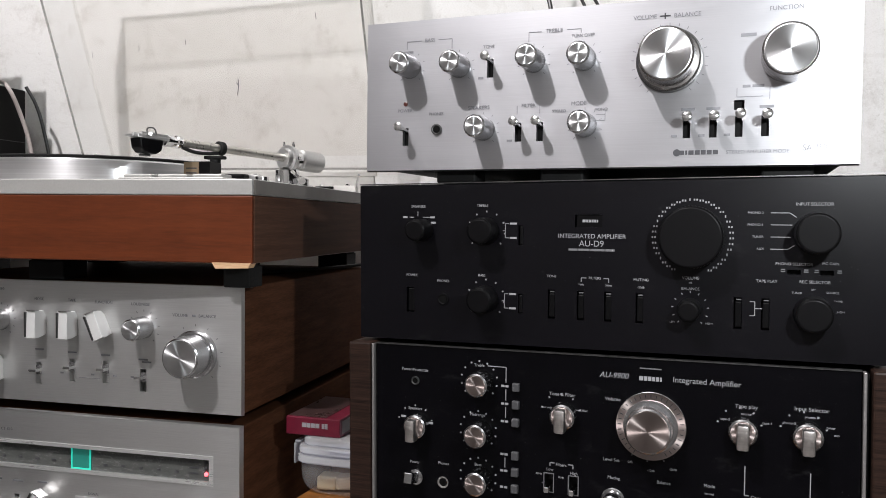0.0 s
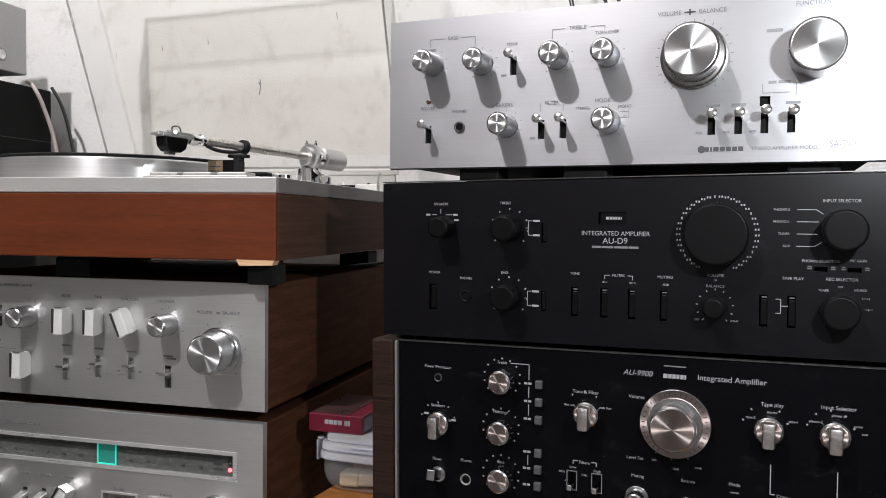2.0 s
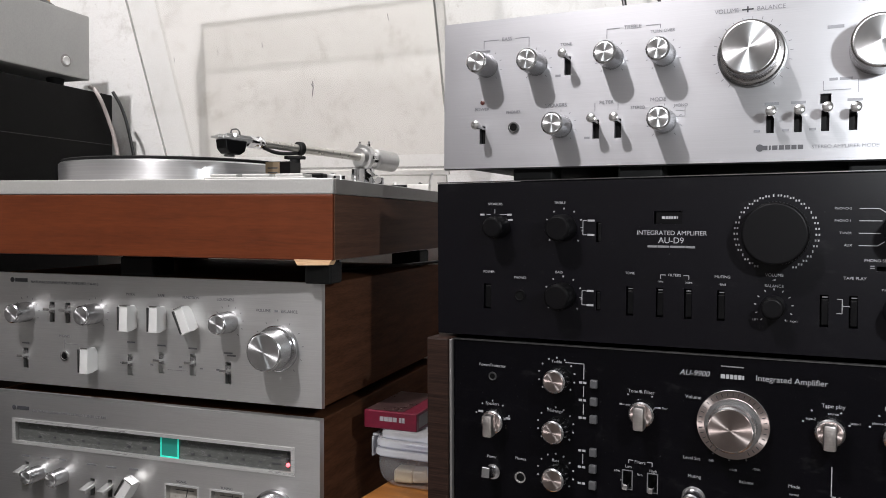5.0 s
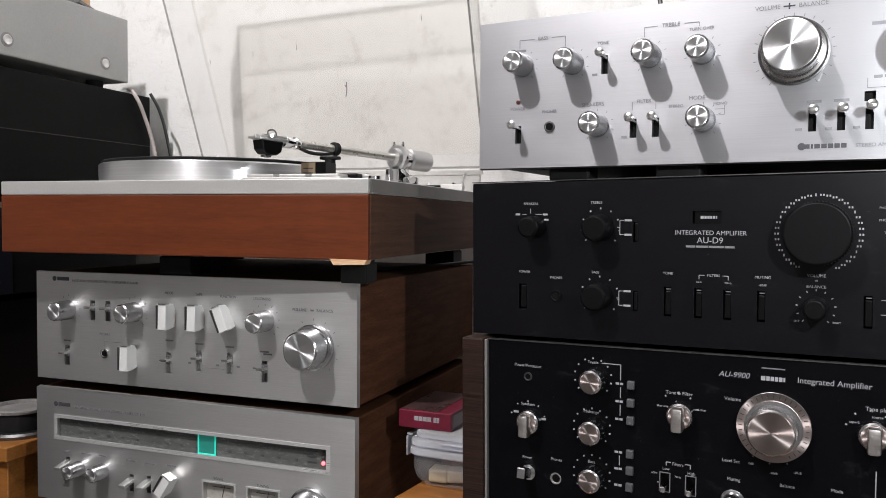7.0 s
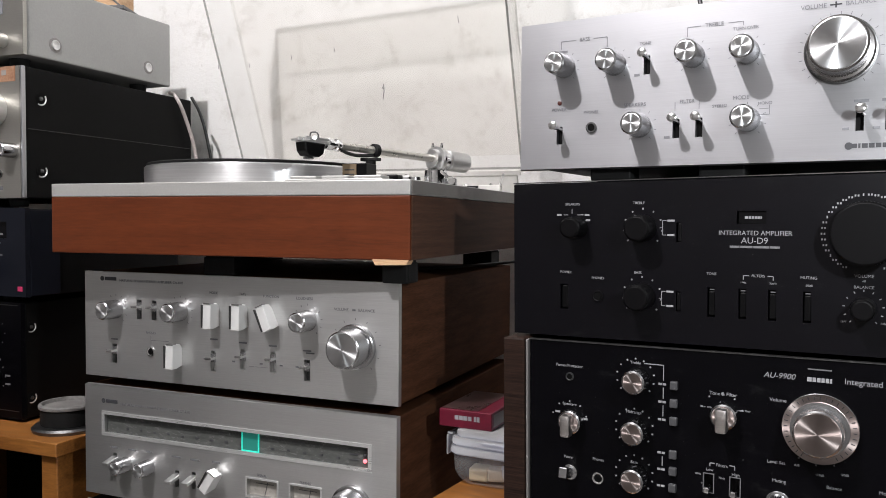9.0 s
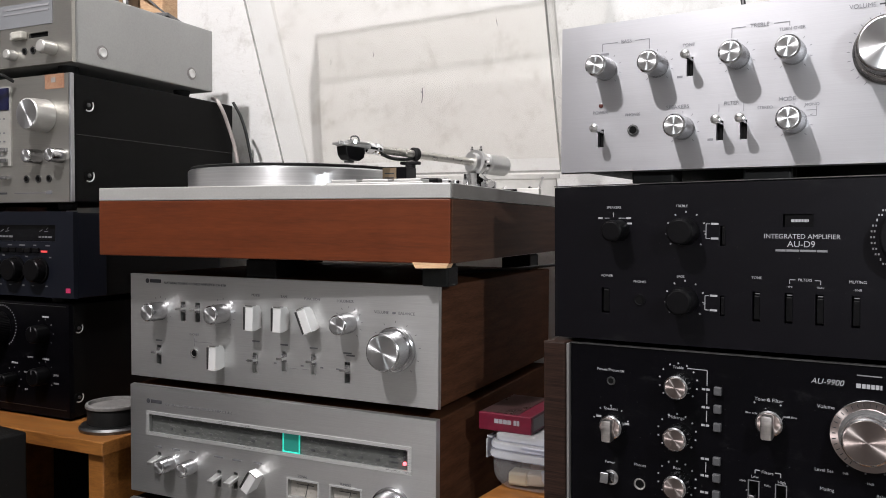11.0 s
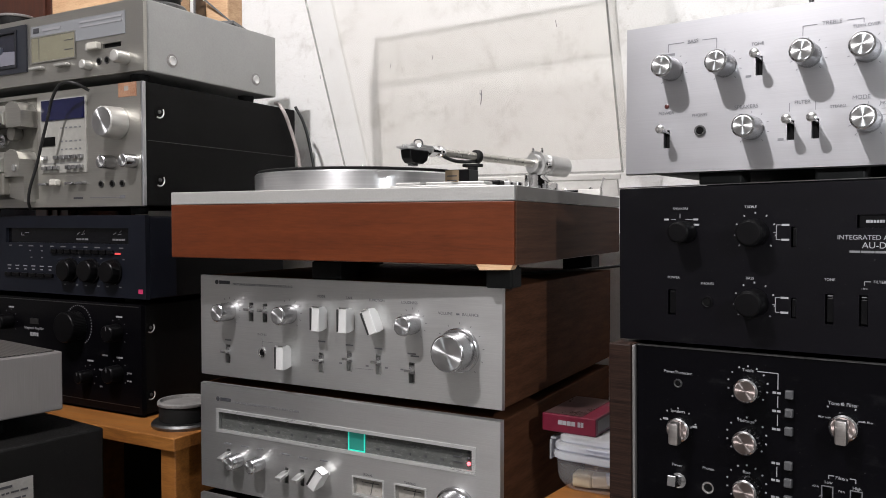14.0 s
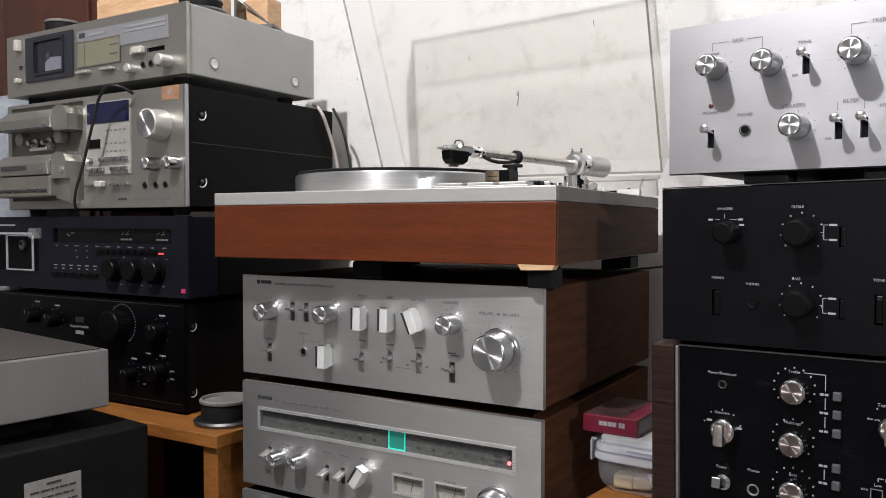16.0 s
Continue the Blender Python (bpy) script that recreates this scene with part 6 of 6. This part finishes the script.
def low_amplifier():
    th = thing("amplifier", left(0.7785, -0.035), "black integrated amplifier standing on the pine shelf", "amplifier", "stereo amplifiers")
    h, w = 0.166, 0.490
    part("front_panel", plate(w, h, 0.006), BLACK, th)
    part("case", box(0.001, w - 0.001, 0.0065, 0.36, 0.001, h - 0.0005, 0.002), BLACK_CASE, th)
    part("edge_line", box(0.01, w - 0.006, -0.0008, 0.0003, h - 0.004, h - 0.003), STEEL_DARK, th)
    part("edge_line", box(0.01, w - 0.006, -0.0008, 0.0003, 0.012, 0.013), STEEL_DARK, th)
    knob(th, 0.342, 0.126, 0.0245, 0.024, BLACK_KNOB, BLACK_CAP, cone=0.97)
    dial_ticks(th, 0.347, 0.128, 0.0300, 0.0318, -150, 150, 36, 0.0013, PRINT_WHITE)
    for x, z, r in ((0.437, 0.122, 0.0135), (0.437, 0.060, 0.0135), (0.370, 0.050, 0.010), (0.172, 0.124, 0.0125), (0.115, 0.128, 0.0125)):
        knob(th, x, z, r, 0.021, BLACK_KNOB, BLACK_CAP, line=PRINT_DIM)
        dial_ticks(th, x, z, r + 0.006, r + 0.008, -70, 130, 6, 0.0012, PRINT_DIM)
        bars(th, x + 0.004, z + 0.024, [0.014], 0.0026, PRINT_WHITE)
    for x, z, w2 in ((0.408, 0.121, 0.010), (0.408, 0.111, 0.008), (0.408, 0.085, 0.012), (0.398, 0.062, 0.008), (0.398, 0.036, 0.006), (0.462, 0.062, 0.010), (0.462, 0.050, 0.010)):
        bars(th, x, z, [w2], 0.0024, PRINT_DIM)
    writing(th, "Integrated Amplifier", 0.236, 0.116, 0.0062, PRINT_WHITE)
    bars(th, 0.236, 0.106, [0.005, 0.005, 0.004, 0.004], 0.006, PRINT_WHITE, gap=0.001)
    part("maker_badge", box(0.226, 0.248, -0.0008, 0.0004, 0.123, 0.132), STEEL_DARK, th)
    for y, z in ((0.016, 0.131), (0.016, 0.030)):
        recessed_screw(th, pose(w - 0.001, y, z, 0, 0, 90), 0.0070)
    for x in (0.05, 0.44):
        for y in (0.03, 0.32):
            part("foot", lathe([(0.012, -0.0030), (0.014, 0.001)], 20, axis="Z"), RUBBER, th, "", pose(x, y, 0.0), smooth=True)
    return th


low_amplifier()

# pine shelf unit that carries the left stack
sh = thing("pine_shelf", pose(-1.19, -0.175, 0.0, 0, 0, TURN_ROOM), "orange pine shelf unit under stacked black audio units", "shelf")
part("top_board", box(-0.05, 0.600, -0.003, 0.44, 0.757, 0.7755, 0.0015), PINE, sh)
part("side_board", box(0.566, 0.594, 0.004, 0.43, 0.0, 0.7565, 0.0015), PINE, sh)
part("side_board", box(-0.045, -0.02, 0.004, 0.43, 0.0, 0.7565, 0.0015), PINE, sh)
part("back_board", box(-0.019, 0.565, 0.42, 0.428, 0.0, 0.7565), BLACK_CASE, sh)
part("lower_board", box(-0.019, 0.565, 0.01, 0.419, 0.30, 0.322), PINE, sh)


# bare loudspeakers
def driver(m, r, h, label):
    th = thing("loudspeaker", m, label, "loudspeaker", "bare loudspeakers")
    part("basket_flange", lathe([(r * 1.22, 0.0), (r * 1.24, 0.004), (r * 1.16, 0.007), (r, 0.0075)], 48, axis="Z"), STEEL_DARK, th, smooth=True)
    part("magnet", lathe([(r * 0.92, 0.0072), (r * 0.95, 0.010), (r * 0.95, h * 0.80), (r * 0.92, h * 0.84)], 48, axis="Z"), RUBBER, th, smooth=True)
    part("rear_plate", lathe([(r, h * 0.84), (r * 1.01, h * 0.86), (r * 1.01, h * 0.95), (r * 0.97, h), (r * 0.90, h * 1.0), (r * 0.87, h * 0.87), (r * 0.5, h * 0.855), (r * 0.1, h * 0.86)], 48, axis="Z"), PAPER_CONE, th, smooth=True)
    return th


driver(pose(-0.652, -0.040, 0.7757), 0.038, 0.036, "bare black loudspeaker lying face down on the pine shelf")
driver(left(1.3975, 0.085, 0.055), 0.030, 0.028, "small bare loudspeaker on the cassette deck")
driver(left(1.3975, 0.415, 0.075), 0.034, 0.024, "flat dark loudspeaker on the cassette deck")

plank = thing("wooden_block", left(1.3970, 0.13, 0.09), "pale weathered wooden block lying on the cassette deck", "wooden block")
part("block", box(0.0, 0.255, 0.0, 0.08, 0.010, 0.070, 0.004), RAW_WOOD, plank)
part("runner", box(0.01, 0.245, 0.015, 0.065, 0.0, 0.0105), RAW_WOOD, plank)
frm = thing("metal_bracket", left(1.3970, 0.40, 0.16, 30), "small bent metal bracket on the cassette deck", "bracket")
part("base", box(0.0, 0.07, 0.0, 0.06, 0.0, 0.006, 0.001), STEEL_DARK, frm)
part("upright", box(0.0, 0.004, 0.0, 0.06, 0.006, 0.05, 0.001), STEEL_DARK, frm)
part("strut", box(0.0, 0.06, 0.028, 0.032, 0.0, 0.003), STEEL_DARK, frm, "", pose(0.005, 0, 0.05, 0, 40, 0))
blk2 = thing("wooden_block", left(1.3970, 0.385, 0.20, 12), "small brown wooden block behind the loudspeaker", "wooden block")
part("block", box(0.0, 0.05, 0.0, 0.04, 0.0, 0.06, 0.003), RAW_WOOD, blk2)

cab = thing("wardrobe", pose(-2.20, 0.02, 0.0, 0, 0, TURN_ROOM), "dark red-brown wooden cabinet in the corner", "cabinet")
part("body", box(0.0, 0.92, 0.02, 0.34, 0.0, 2.1, 0.004), MAHOGANY, cab)
for x in (0.01, 0.465):
    d = part("door", box(x, x + 0.445, 0.0, 0.0195, 0.05, 2.08, 0.003), MAHOGANY, cab)
    part("door_panel", box(x + 0.06, x + 0.385, -0.006, -0.0002, 0.12, 2.0, 0.005), MAHOGANY, d)
    part("stile_bead", box(x + 0.40, x + 0.415, -0.005, -0.0002, 0.06, 2.07, 0.002), MAHOGANY, d)

# grey hanging bag and headphones arc at the far end of the stack
bag = thing("grey_cloth", left(0.93, -0.14, 0.02), "grey-blue cloth bundle hanging beside the stack", "cloth")
bmb = box(-0.05, 0.10, 0.0, 0.16, 0.0, 0.38, 0.03, segments=3)
for v in bmb.verts:
    v.co += Vector((noise.noise(v.co * 14), noise.noise(v.co * 11 + Vector((3, 1, 2))), 0)) * 0.02
part("cloth", bmb, surface("grey_cloth_weave", (0.16, 0.18, 0.20), (0.26, 0.28, 0.31), 12, rough=(0.8, 0.9), relief=0.4), bag, smooth=True)
part("strap", tube([(0.03, -0.006, 0.28), (0.055, -0.012, 0.20), (0.06, -0.012, 0.10), (0.03, -0.006, 0.03)], 0.008), CABLE_BLACK, bag, smooth=True)


# ---- silver and black units in the foreground ----
# both stand with a long side towards the middle of the room
bb = thing("black_box", pose(-0.648, -0.168, 0.0, 0, 0, 91), "black dusty equipment case with a white paper label", "equipment case")
part("case", box(-0.42, 0.0, 0.0, 0.52, 0.560, 0.798, 0.003), DUSTY_BLACK, bb)
label = part("paper_label", box(-0.163, -0.094, -0.0008, -0.0002, 0.640, 0.759), PAPER, bb, "yellowed white paper label, greyed for the shade on it")
rn = random.Random(2)
bars(label, -0.128, 0.7525, [0.018], 0.0030, PRINT_DARK, y=-0.0012)
for i in range(10):
    z = 0.7450 - i * 0.0085
    bars(label, -0.1285, z, [0.003 + 0.008 * rn.random() for _ in range(6)], 0.0022, PRINT_DARK, gap=0.0018, y=-0.0012)
for lx in (-0.41, -0.05):
    for ly in (0.01, 0.47):
        part("leg", box(lx, lx + 0.04, ly, ly + 0.04, 0.0, 0.5605), BLACK_CASE, bb)

sv = thing("power_supply", pose(-0.680, -0.205, 0.0, 0, 0, 89), "silver unit with a perforated dark top on a black case", "audio unit")
part("case", box(-0.36, 0.0, 0.0, 0.42, 0.824, 0.900, 0.0018), DULL_SILVER, sv, "silver metal case")
part("grille", box(-0.354, -0.007, 0.007, 0.413, 0.9002, 0.9016), GRILLE, sv, "dark perforated metal top")
# Near-black base: the shade under the case is put into its colour.
part("gap_shade_base", box(-0.30, -0.055, 0.045, 0.36, 0.7982, 0.8245), HOLE, sv)


# ---- cables ----
def cable(points, r, mat, label):
    ob = part("cable", tube(points, r), mat, None, smooth=True)
    return tagged(ob, label, "cable", "loose cables")


def lp(x, y, z):
    return tuple(left(0.0) @ Vector((x, y, z)))


cable([lp(0.352, -0.006, 1.268), lp(0.347, -0.026, 1.276), lp(0.327, -0.033, 1.277), lp(0.307, -0.033, 1.262), lp(0.291, -0.033, 1.226), lp(0.265, -0.033, 1.161), lp(0.241, -0.033, 1.099), lp(0.236, -0.026, 1.0875)], 0.0023, CABLE_BLACK, "black lead hanging across the deck's front")
cable([lp(0.440, 0.318, 1.285), lp(0.464, 0.306, 1.274), lp(0.470, 0.325, 1.235), lp(0.472, 0.345, 1.18), lp(0.474, 0.360, 1.05)], 0.0032, CABLE_GREY, "greyish lead hanging behind the stack")
cable([lp(0.455, 0.356, 1.282), lp(0.468, 0.362, 1.255), lp(0.475, 0.376, 1.20), lp(0.480, 0.388, 1.12), lp(0.485, 0.39, 1.0)], 0.0028, CABLE_BLACK, "black lead hanging behind the stack")
cable([(-0.10, 0.30, 1.012), (-0.07, 0.26, 1.003), (-0.04, 0.20, 0.990), (-0.02, 0.17, 0.972), (-0.015, 0.22, 0.93)], 0.0042, CABLE_BLACK, "black lead hanging from under the turntable")
cable([(-0.22, 0.10, 1.001), (-0.16, 0.18, 1.004), (-0.12, 0.24, 1.008), (-0.10, 0.30, 1.012)], 0.002, CABLE_BLACK, "thin black lead under the turntable")
cable([(0.102, 0.338, 1.24), (0.101, 0.36, 1.30), (0.097, 0.365, 1.351), (0.090, 0.37, 1.38), (0.080, 0.39, 1.46)], 0.0030, CABLE_BLACK, "black mains lead rising behind the silver amplifier")
cable([(0.155, 0.338, 1.24), (0.150, 0.36, 1.31), (0.144, 0.36, 1.35), (0.137, 0.365, 1.366), (0.128, 0.38, 1.45)], 0.0022, CABLE_BLACK, "thin black lead rising behind the silver amplifier")
cable([(0.175, 0.338, 1.24), (0.168, 0.36, 1.32), (0.162, 0.36, 1.349), (0.154, 0.365, 1.365), (0.145, 0.38, 1.45)], 0.0022, CABLE_BLACK, "thin black lead rising behind the silver amplifier")
